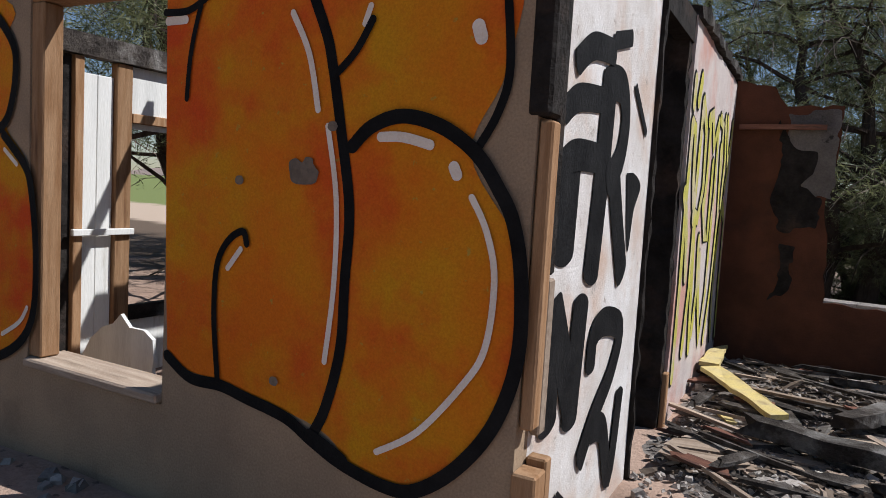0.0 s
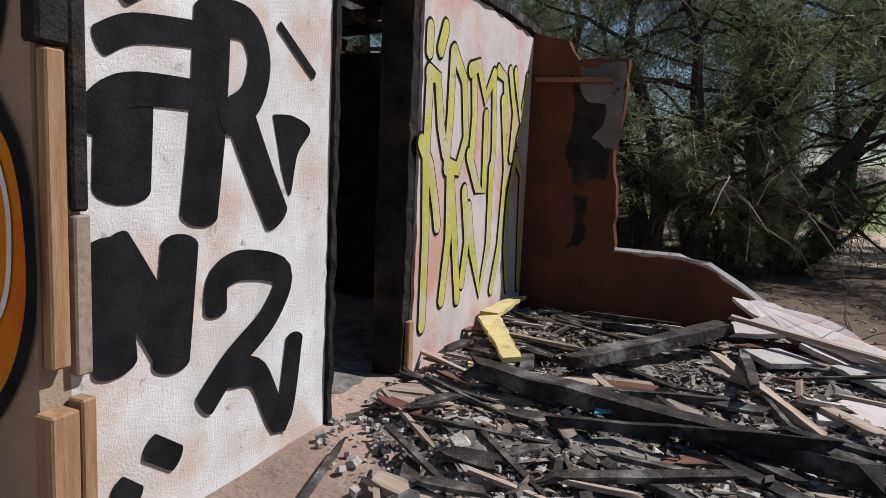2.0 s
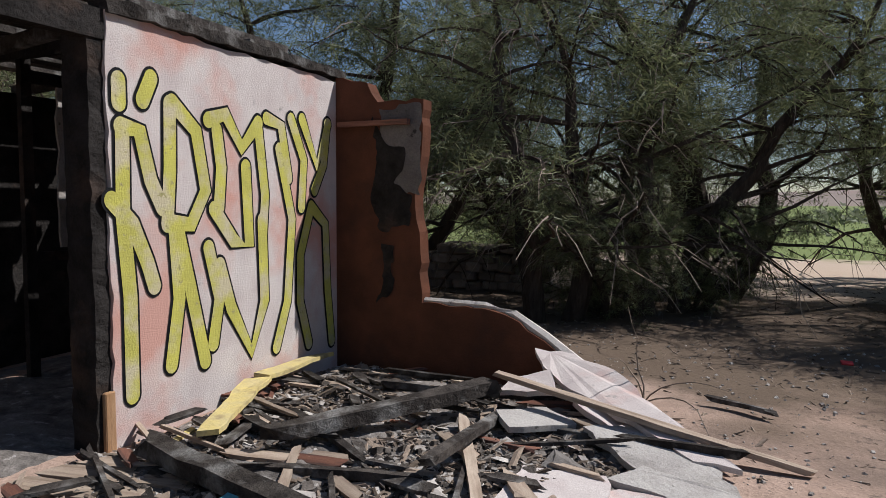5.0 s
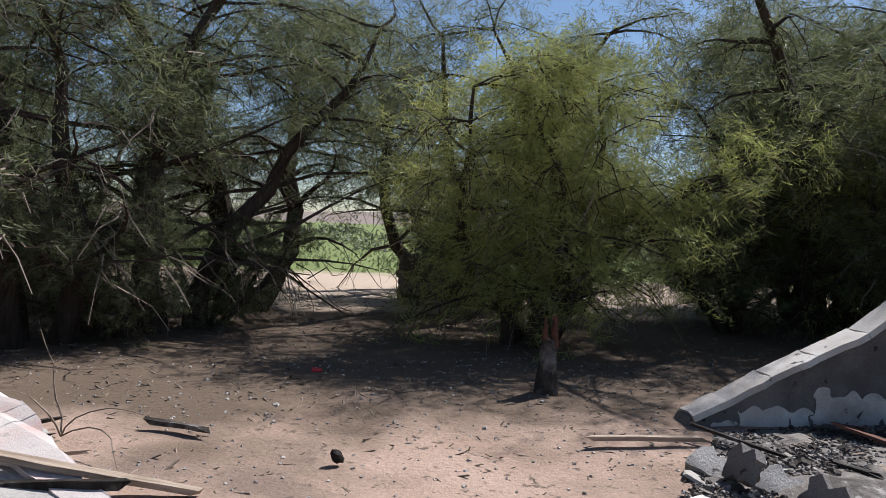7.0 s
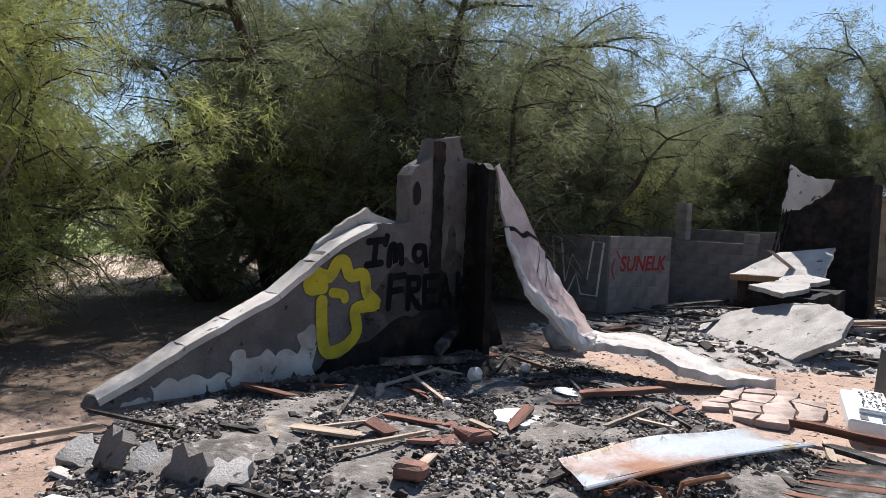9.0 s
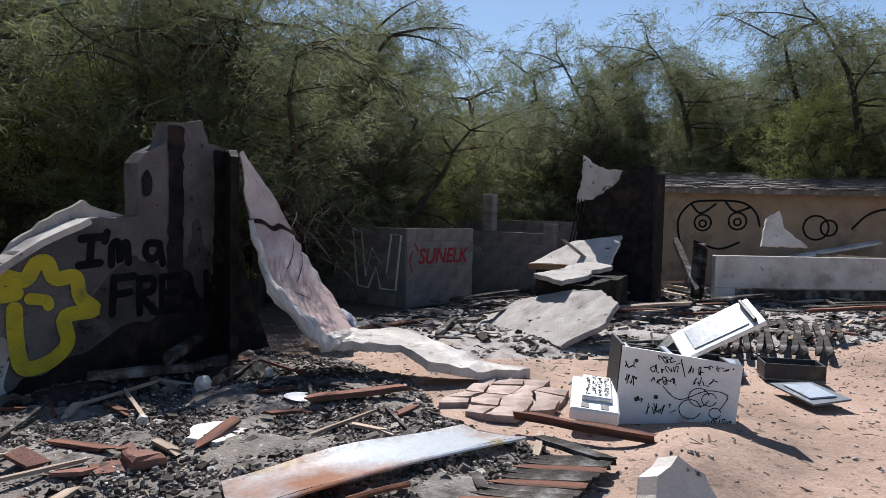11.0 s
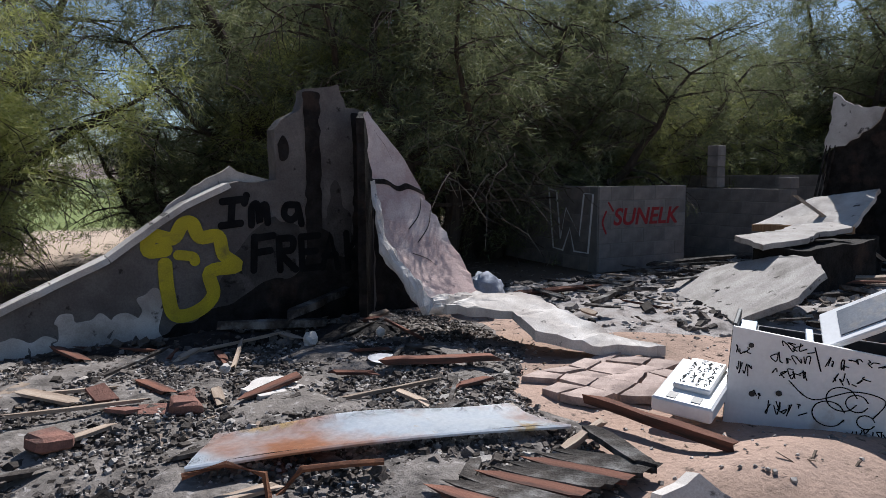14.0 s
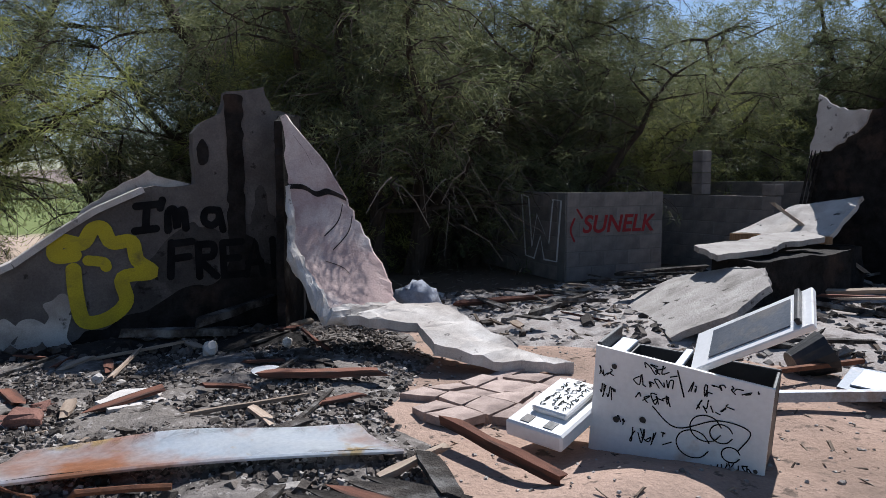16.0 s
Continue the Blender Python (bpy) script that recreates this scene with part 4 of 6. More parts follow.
tagged(part("scribble", bm, "black_paint", panel, "black marker scribbles"), kind="stuff")
for u, v, r in ((0.13, 0.19, 0.016), (0.26, 0.22, 0.016), (0.1, 0.46, 0.014), (0.78, 0.10, 0.01)):
    part("screw_hole", fill(bmesh.new(), [(u + r * math.cos(a), v + r * math.sin(a)) for a in np.linspace(0, 5.6, 8)], panel_place, 0.005), "black_metal", panel, "dark round hole")
part("back_plate", boxes((0.02, 0.80, 0.03, 0.05, 0.0, 0.46)), "grey_metal", stove)
part("end_plate", boxes((-0.005, 0.018, 0.03, 0.42, 0.0, 0.56), bevel=0.004), "black_metal", stove)
part("end_plate", boxes((0.80, 0.818, 0.03, 0.42, 0.0, 0.46), bevel=0.004), "black_metal", stove)
part("far_side", boxes((0.0, 0.82, 0.42, 0.44, 0.0, 0.47), bevel=0.004), "black_metal", stove)
part("top_rim", boxes((0.02, 0.11, 0.05, 0.42, 0.47, 0.495), bevel=0.004), "steel", stove)
part("top_rim", boxes((0.36, 0.40, 0.05, 0.42, 0.47, 0.495), bevel=0.004), "steel", stove)
part("floor_plate", boxes((0.02, 0.80, 0.05, 0.42, 0.02, 0.05)), "black_metal", stove)
part("oven_wall", boxes((0.11, 0.12, 0.05, 0.42, 0.05, 0.47)), "black_metal", stove)
bm = bmesh.new()
box(bm, 0, 0.60, 0, 0.34, 0, 0.035, pose(0.46, 0.08, 0.46, 22, -34, -8), 0.006)
door = part("oven_door", bm, "enamel", stove, "open oven door with dark glass")
bm = bmesh.new()
box(bm, 0.10, 0.50, 0.05, 0.29, 0.035, 0.042, pose(0.46, 0.08, 0.46, 22, -34, -8))
part("door_glass", bm, "grey_metal", door)
bm = bmesh.new()
box(bm, 0.53, 0.555, 0.03, 0.31, 0.036, 0.07, pose(0.46, 0.08, 0.46, 22, -34, -8), 0.005)
part("handle", bm, "black_metal", door)

# control panel of the cooker lying beside it
cp = thing("control_panel", "white enamel cooker control panel lying scribbled on rubble", "appliance panel", YARD_TURN.inverted() @ pose(10.42, -0.34, 0.03, 4, -9, 22))
part("housing", boxes((0, 0.56, 0, 0.32, 0, 0.09), bevel=0.012), "enamel", cp)
part("raised_plate", boxes((0.14, 0.52, 0.05, 0.25, 0.092, 0.125), bevel=0.008), "enamel", cp)
part("slot", boxes((0.03, 0.10, 0.20, 0.25, 0.089, 0.094)), "black_metal", cp)
part("slot", boxes((0.03, 0.10, 0.07, 0.12, 0.089, 0.094)), "black_metal", cp)
bm = bmesh.new()
for k in range(4):
    scribble(bm, 0.17, 0.07 + 0.04 * k, 0.32, 0.035, 8, lambda u, v, w: (u, v, 0.125 + w), 0.002, 0.006)
tagged(part("scribble", bm, "black_paint", cp, "black marker scribbles"), kind="stuff")

# dark drawer and plates on the sand
dr = thing("metal_box", "dark grey open metal box on sand", "box", YARD_TURN.inverted() @ pose(12.72, -0.84, -0.01, 0, 0, -68))
part("base", boxes((0, 0.5, 0, 0.3, 0, 0.02)), "grey_metal", dr)
for s in ((0, 0.5, 0, 0.015, 0.02, 0.15), (0, 0.5, 0.285, 0.3, 0.02, 0.15), (0, 0.015, 0.015, 0.285, 0.02, 0.15), (0.485, 0.5, 0.015, 0.285, 0.02, 0.15)):
    part("side", boxes(s, bevel=0.003), "black_metal", dr)
for p, label in (((12.6, -0.72, 0.0, 3, -4, 17), "flat grey metal plate on sand"), ((12.34, -0.94, 0.02, 4, 3, 220), "grey metal door panel on sand")):
    pl = thing("metal_plate", label, "metal plate", YARD_TURN.inverted() @ pose(*p))
    bm = slab(jag([(0, 0), (0.55, 0.02), (0.5, 0.36), (0.05, 0.34)], 0.3, 0.002), 0.015, Matrix.Translation((0, 0, 0.03)))
    part("plate", bm, "grey_metal", pl)
    part("inner_panel", boxes((0.1, 0.45, 0.06, 0.28, 0.031, 0.045), bevel=0.004), "steel", pl)
rail = thing("slotted_rail", "rusted slotted steel angle frame on the ground", "metal frame")
bm = bmesh.new()
box(bm, 0, 1.0, 0, 0.05, 0, 0.06, pose(10.9, -1.75, 0.02, 0, 0, -38))
part("angle", bm, "steel", rail)
bm = bmesh.new()
box(bm, 0, 0.9, 0, 0.04, 0, 0.03, pose(11.5, -1.65, 0.05, 0, 0, -20))
part("angle", bm, "rust", rail)
bk = thing("burnt_bucket", "crushed burnt metal bucket", "bucket", pose(12.1, -1.7, 0.08, 60, 20, 30))
bm = bmesh.new()
r = bmesh.ops.create_cone(bm, segments=14, radius1=0.10, radius2=0.16, depth=0.26, cap_ends=False)
bmesh.ops.create_circle(bm, cap_ends=True, segments=14, radius=0.10, matrix=Matrix.Translation((0, 0, -0.13)))
for v in bm.verts:
    v.co += 0.03 * noise.noise_vector(v.co * 6)
bmesh.ops.solidify(bm, geom=bm.faces[:], thickness=0.006)
part("shell", bm, "black_metal", bk)


# ---- fallen wall slabs
def fallen(name, label, pts, thick, m, material, seed, step=0.08, amp=0.02):
    bm = slab(jag(pts, step, amp, random.Random(seed)), thick)
    for v in bm.verts:
        v.co.z += 0.02 * noise.noise((v.co.x * 3, v.co.y * 3, seed))
    o = new(name, mesh_of(bm, name, material))
    o.matrix_basis = m
    return tagged(o, label, "wall fragment")


YT = YARD_TURN.inverted()
bm = slab(jag([(10.12, 2.0), (10.67, 2.22), (11.04, 2.02), (11.14, 1.46), (11.35, 0.98), (11.48, 0.84), (10.95, 1.06), (10.64, 1.34), (10.66, 1.64), (10.33, 1.78)], 0.07, 0.02, random.Random(31)), 0.07)
bmesh.ops.triangulate(bm, faces=bm.faces[:])
bmesh.ops.subdivide_edges(bm, edges=[e for e in bm.edges if e.calc_length() > 0.2], cuts=2)
for v in bm.verts:
    v.co.z += 0.04 + 0.30 * max(0, min(1, (v.co.y - 0.85) / 1.0)) + 0.03 * noise.noise(v.co * 3) + 0.02 * noise.noise(v.co * 11)
bmesh.ops.transform(bm, matrix=YT, verts=bm.verts)
tagged(part("plaster_slab", bm, "plaster_white", None), "large pale plaster slab fallen across the ash", "wall fragment")
fallen("plaster_slab", "wide grey roof slab tilted against debris", [(0, 0), (0.6, -0.1), (1.3, 0.05), (1.9, 0.0), (2.0, 0.55), (1.75, 0.95), (1.2, 1.15), (0.6, 1.0), (0.1, 0.6)], 0.06, YT @ frame_from((13.75, 2.75, 0.02), (12.85, 1.3, 0.03), (14.2, 1.6, 0.50)), "plaster_grey_pale", 33)
fallen("plaster_slab", "grey slab with a thick burnt edge", [(-0.2, 0.1), (0.5, -0.02), (0.9, 0.06), (1.5, -0.04), (1.75, 0.3), (1.2, 0.5), (0.6, 0.42), (0.1, 0.6)], 0.06, YT @ pose(14.2, 1.62, 0.60, 4, -4, 4), "plaster_grey_pale", 34)
fallen("plaster_slab", "pale triangular roof slab on the pile", [(0, 0), (1.36, 0.0), (1.32, 0.85), (0.55, 0.68)], 0.06, YT @ frame_from((16.2, 3.3, 0.62), (16.2, 1.95, 0.68), (16.9, 2.6, 1.08)), "plaster_white", 35)
blk = thing("charred_beam_block", "thick charred black wall base below the slab", "burnt wall")
for m, l in ((YT @ pose(14.3, 1.5, -0.05, 0, 0, 2), 1.7), (YT @ pose(16.3, 3.2, -0.05, 0, 0, -88), 1.3)):
    bm = bmesh.new()
    box(bm, 0, l, 0, 0.5, 0, 0.58, m)
    bmesh.ops.subdivide_edges(bm, edges=bm.edges[:], cuts=8, use_grid_fill=True)
    for v in bm.verts:
        v.co += 0.04 * noise.noise_vector(v.co * 4)
    part("body", bm, "char_wall", blk)
bmw = bmesh.new()
box(bmw, 0, 1.35, 0, 0.08, 0, 0.09, YT @ pose(16.16, 3.28, 0.53, 0, -2, -90))
tagged(part("timber", bmw, "wood", None), "brown timber beam under the tilted slab", "beam")
for ob in set(bpy.data.objects) - before_yard:
    if ob.parent is None:
        ob.matrix_basis = YARD_TURN @ ob.matrix_basis

# black burnt shell with a torn pale skin
bm = slab(jag([(3.02, -0.1), (1.62, -0.1), (1.68, 2.26), (2.2, 2.2), (2.36, 1.95), (2.97, 1.6)], 0.1, 0.02, random.Random(41)), 0.12, YZ)
bmesh.ops.translate(bm, verts=bm.verts, vec=(17.5, 0, 0))
shell = tagged(part("wall_burnt", bm, "char_wall", None), "black charred leaning wall of a burnt room", "wall", kind="structure")
bm = slab(jag([(2.88, 2.46), (2.78, 2.40), (2.6, 2.26), (2.19, 2.2), (2.24, 2.04), (2.4, 1.9), (2.65, 1.75), (2.98, 1.62), (2.92, 2.0)], 0.06, 0.025, random.Random(42)), 0.03, YZ)
bmesh.ops.translate(bm, verts=bm.verts, vec=(17.36, 0, 0))
part("torn_skin", bm, "plaster_white", shell, "torn pale wall skin")
for k, (y0, z0) in enumerate(((3.10, 0.75), (3.05, 0.7), (2.98, 0.8))):
    bm = bmesh.new()
    tube(bm, [Vector((17.3, y0, z0)), Vector((17.34, y0 - 0.16, 1.72))], [0.02, 0.015], 5)
    part("hanging_lath", bm, "char", shell)
bm = bmesh.new()
box(bm, 17.504, 18.2, 1.72, 1.82, -0.1, 2.15)
part("side_wall", bm, "char_wall", shell)

# shed with a painted front and a shingle roof
shed = thing("shed", "low tan shed with painted faces and a worn shingle roof", "shed")
bm = bmesh.new()
box(bm, 22.0, 25.0, -6.2, -0.6, -0.1, 2.0)
sw = part("wall", bm, "stucco_tan", shed)
bm = bmesh.new()
box(bm, -0.35, 3.4, -6.6, -0.3, 0, 0.10, pose(22.0, 0, 2.02, 0, -9, 0))
part("roof", bm, "roofing", shed)
shr = random.Random(14)
sh_me = [mesh_of(boxes((0, 0.38, 0, 0.30 + 0.1 * k, 0, 0.025)), "shingle", "roofing") for k in range(3)]
rp = shed.children[1]
for i in range(6):
    y = -6.6
    while y < -0.5:
        o = new("shingle", sh_me[shr.randint(0, 2)])
        o.parent = rp
        o.matrix_basis = pose(22.0, 0, 2.02, 0, -9, 0) @ pose(-0.37 + i * 0.33, y, 0.105 + 0.01 * shr.random(), shr.uniform(-3, 3), shr.uniform(2, 5), shr.uniform(-4, 4))
        y += 0.36


def shed_place(u, v, w):
    return (22.0 - w, u, v)


bm = bmesh.new()
for cx, cz, r in ((-1.45, 1.35, 0.17), (-2.15, 1.40, 0.18), (-1.45, 1.33, 0.07), (-2.15, 1.38, 0.07), (-3.7, 1.3, 0.25), (-3.95, 1.3, 0.16)):
    stroke(bm, [(cx + r * math.cos(a), cz + r * math.sin(a)) for a in np.linspace(0, 6.28, 10)], 0.04, shed_place, 0.005)
for pts in (((-1.0, 0.9), (-0.95, 1.4), (-1.2, 1.75), (-1.6, 1.82), (-2.2, 1.8), (-2.5, 1.6), (-2.6, 1.3)), ((-1.2, 1.75), (-1.4, 1.55), (-1.7, 1.75)), ((-1.9, 1.8), (-2.1, 1.6), (-2.4, 1.7)), ((-1.3, 0.95), (-1.8, 0.8), (-2.2, 0.95)), ((-4.4, 1.3), (-4.7, 1.6), (-5.1, 1.7), (-5.4, 1.4))):
    stroke(bm, list(pts), 0.045, shed_place, 0.005)
part("painted_lines", bm, "black_paint", sw, "black painted curls and circles")

SHED_TURN = Matrix.Translation((21.0, 2.6, 0)) @ Matrix.Rotation(radians(25), 4, "Z") @ Matrix.Translation((-22.0, 0.6, 0))
shed.matrix_basis = SHED_TURN
before_far = set(bpy.data.objects)
# long white fallen wall and roof wreck
fw = thing("fallen_wall", "long white board wall lying on its side", "wall fragment", pose(16.9, -1.75, 0.1, 0, 0, -78))
part("panel", boxes((0, 3.6, 0, 0.12, 0.18, 0.72), bevel=0.01), "plaster_white", fw)
part("foot", boxes((0, 0.35, -0.02, 0.10, -0.15, 0.178)), "plaster_white", fw)
# black box stands in for the shade below the panel
part("shadow_gap_beam", boxes((0.36, 3.6, 0.03, 0.12, -0.15, 0.16)), "char", fw)
wreck = thing("roof_wreck", "collapsed pale roof boards and rafters", "roof wreck")
wr = random.Random(51)
for k in range(9):
    bm = bmesh.new()
    box(bm, 0, 1.6 + wr.random(), 0, 0.22, 0, 0.04, pose(18.4 + wr.uniform(-0.3, 0.5), -3.0 - 0.17 * k, 0.55 + 0.03 * k, wr.uniform(-8, 8), wr.uniform(-12, 22), -70 + wr.uniform(-25, 25)))
    part("board", bm, "wood_raw" if k % 3 else "plaster_white", wreck)
fallen("plaster_slab", "pale jagged plaster piece standing on the wreck", [(0, 0), (0.9, 0), (0.5, 0.35), (0.45, 0.7), (0.2, 0.55)], 0.05, pose(18.2, -2.9, 0.95, 70, 0, -80), "plaster_white", 55)

WRECK_TURN = Matrix.Translation((18.05, 0.8, 0)) @ Matrix.Rotation(radians(28), 4, "Z") @ Matrix.Translation((-16.9, 1.75, 0))
for ob in set(bpy.data.objects) - before_far:
    if ob.parent is None:
        ob.matrix_basis = WRECK_TURN @ ob.matrix_basis
before_yard = set(bpy.data.objects)

# floor slab pieces beside the cooker: cracked pink tiles of concrete
cr = random.Random(61)
grid = {(i, j): Vector((9.12 + 0.23 * i + 0.05 * j + cr.uniform(-0.08, 0.08), -0.42 - 0.19 * j + 0.02 * i + cr.uniform(-0.05, 0.05))) for i in range(6) for j in range(5)}
for i in range(5):
    for j in range(4):
        q = [grid[i, j], grid[i, j + 1], grid[i + 1, j + 1], grid[i + 1, j]]
        c = sum(q, Vector((0, 0))) / 4
        if (i, j) in ((0, 0), (4, 3), (0, 3)):
            continue
        pts = [tuple((p - c) * 0.90) for p in q]
        o = fallen("concrete_piece", "cracked pinkish concrete floor piece", pts, 0.05, pose(c.x + 0.18, c.y + 0.02, 0.012 + cr.uniform(0, 0.012), cr.uniform(-3, 3), cr.uniform(-3, 3), 0), "cracked_earth", 70 + 5 * i + j, 0.07, 0.008)
        o["group"] = "cracked floor pieces"
fallen("mortar_chunk", "pale mortar lump standing in the sand", [(0, 0), (0.42, 0), (0.36, 0.2), (0.22, 0.3), (0.08, 0.22)], 0.16, pose(8.28, -2.02, -0.04, 68, 0, -45), "plaster_white", 91, 0.06, 0.02)
for k, (x, y, z, a, b, yaw) in enumerate(((6.26, 2.62, 0.07, 28, 14, -50), (6.36, 2.42, 0.09, 62, -12, -85), (6.46, 2.24, 0.08, 35, 18, -40), (6.55, 2.02, 0.07, 70, 4, -62), (6.66, 1.82, 0.05, 22, -8, -30))):
    o = fallen("mortar_chunk", "broken slab of mortar standing at the edge of the ash", [(0, -0.08), (0.22, -0.08), (0.24, 0.05), (0.19, 0.11), (0.12, 0.07), (0.07, 0.13), (0.02, 0.09)], 0.07, YARD_TURN.inverted() @ pose(x, y, z, a, b, yaw), "plaster_grey" if k % 2 else "plaster_grey_pale", 100 + k, 0.04, 0.022)
    o["group"] = "mortar pieces"
for k, p in enumerate(((5.3, 1.05, 0.015, 0, 0, 30), (5.55, 0.62, 0.02, 3, 0, 70))):
    fallen("plaster_slab", "flat pale plaster scrap on sand", [(0, 0), (0.5, -0.1), (0.6, 0.25), (0.2, 0.35)], 0.03, pose(*p), "plaster_white", 110 + k)

# bricks and scraps on the ash
for k, (x, y, a) in enumerate(((6.92, 0.40, 20), (7.62, 0.47, 70))):
    bm = bmesh.new()
    box(bm, -0.10, 0.10, -0.08, 0.08, 0, 0.08, pose(x, y, 0.03, 6, 8, a), 0.02)
    for v in bm.verts:
        v.co += 0.035 * noise.noise_vector(v.co * 9)
    tagged(part("brick", bm, "brick", None), "broken reddish brick lump on ash", "brick", group="bricks on the ash")
for k in range(6):
    x, y = 7.3 + cr.uniform(0, 0.5), 0.62 + cr.uniform(-0.1, 0.25)
    o = fallen("clay_shard", "reddish clay shard on ash", [(0, 0), (0.2, 0.02), (0.18, 0.13), (0.02, 0.12)], 0.02, pose(x, y, 0.07, cr.uniform(-20, 20), cr.uniform(-20, 20), cr.uniform(0, 180)), "brick", 120 + k, 0.1, 0.01)
    o["group"] = "clay shards"
fallen("plaster_scrap", "crumbled white plaster heap on ash", [(0, 0), (0.3, -0.08), (0.42, 0.1), (0.25, 0.25), (0.05, 0.2)], 0.05, pose(8.0, 0.32, 0.07, 4, 3, 20), "plaster_white", 140, 0.04, 0.02)
plate = thing("plate", "white round plate lying on ash", "plate", pose(9.05, 0.50, 0.05, 4, 3, 0))
bm = bmesh.new()
bmesh.ops.create_cone(bm, segments=20, radius1=0.07, radius2=0.125, depth=0.025, cap_ends=True, cap_tris=False)
part("dish", bm, "enamel", plate, smooth=False)
for k, (x, y, s) in enumerate(((8.95, 1.32, 0.075), (9.5, 1.15, 0.05), (8.1, 1.0, 0.04))):
    bm = bmesh.new()
    lump(bm, (x, y, 0.07), s, random.Random(160 + k), 2)
    tagged(part("stone", bm, "plaster_white", None), "pale rounded stone on ash", "stone", group="pale stones")
bm = bmesh.new()
lump(bm, (11.04, 1.49, 0.16), 0.24, random.Random(171), 3)
for v in bm.verts:
    v.co += 0.09 * noise.noise_vector(v.co * 4)
tagged(part("crumpled_cloth", bm, "cloth", None, smooth=True), "crumpled grey cloth heap by the pink wall", "cloth")
for ob in set(bpy.data.objects) - before_yard:
    if ob.parent is None:
        ob.matrix_basis = YARD_TURN @ ob.matrix_basis
bm = bmesh.new()
lump(bm, (4.15, 2.70, 0.02), 0.05, random.Random(170), 2)
tagged(part("charcoal_lump", bm, "char", None), "small black lump on sand", "stone")
fallen("blue_scrap", "torn turquoise plastic scrap on planks", [(0, 0), (0.12, 0.03), (0.2, -0.02), (0.19, 0.08), (0.08, 0.1), (0.02, 0.07)], 0.012, pose(1.2, 0.52, 0.10, 5, -5, 20), "blue_plastic", 180, 0.05, 0.012)
fallen("red_scrap", "small red plastic scrap on the ground", [(0, 0), (0.09, 0), (0.09, 0.05), (0, 0.06)], 0.02, pose(3.85, 5.05, 0.0, 20, 0, 10), "red_plastic", 181)

# stump
st = thing("tree_stump", "burnt black broken stump with a splintered brown top", "stump")
bm = bmesh.new()
tube(bm, [Vector((5.86, 4.43, -0.1)), Vector((5.86, 4.42, 0.2)), Vector((5.88, 4.43, 0.44))], [0.12, 0.08, 0.07], 9)
part("base", bm, "char", st)
bm = bmesh.new()
for k in range(7):
    a = k * 0.9
    tube(bm, [Vector((5.88 + 0.05 * math.cos(a), 4.43 + 0.05 * math.sin(a), 0.38)), Vector((5.88 + 0.05 * math.cos(a), 4.43 + 0.05 * math.sin(a), 0.55 + 0.12 * math.sin(k * 2.3)))], [0.028, 0.010], 5)
tagged(part("splintered_top", bm, "wood_red", st), kind="stuff")

# low stone ruins among the trees
def stone_ruin(name, label, x0, x1, y, h, seed, depth=0.45):
    t = thing(name, label, "stone wall", kind="structure")
    rnd = random.Random(seed)
    meshes = []
    for k in range(5):
        bm = bmesh.new()
        box(bm, -0.14, 0.14, -depth / 2, depth / 2, -0.075, 0.075, None, 0.03)
        for v in bm.verts:
            v.co += 0.03 * noise.noise_vector(v.co * 5 + Vector((k * 7, 0, 0)))
        meshes.append(mesh_of(bm, "stone", "stone"))
    z = 0.04
    while z < h:
        x = x0 + rnd.uniform(0, 0.12)
        while x < x1:
            if z < h * (0.75 + 0.3 * noise.noise((x * 1.3, seed, 0))):
                o = new("stone", rnd.choice(meshes))
                o.parent = t
                o.location, o.rotation_euler = (x, y + rnd.uniform(-0.03, 0.03), z), (rnd.uniform(-0.1, 0.1), rnd.uniform(-0.1, 0.1), rnd.choice((0, math.pi)) + rnd.uniform(-0.12, 0.12))
            x += 0.27
        z += 0.145
    return t


stone_ruin("stone_wall", "ruined brown rubble stone pier among trees", 5.05, 6.3, 10.9, 1.15, 5, 0.6)
stone_ruin("stone_wall", "low ruined rubble stone wall among trees", -2.4, 0.2, 8.6, 0.85, 6)
stone_ruin("stone_wall", "rough rubble stone chimney behind the house", -6.2, -5.0, 4.0, 1.7, 7)


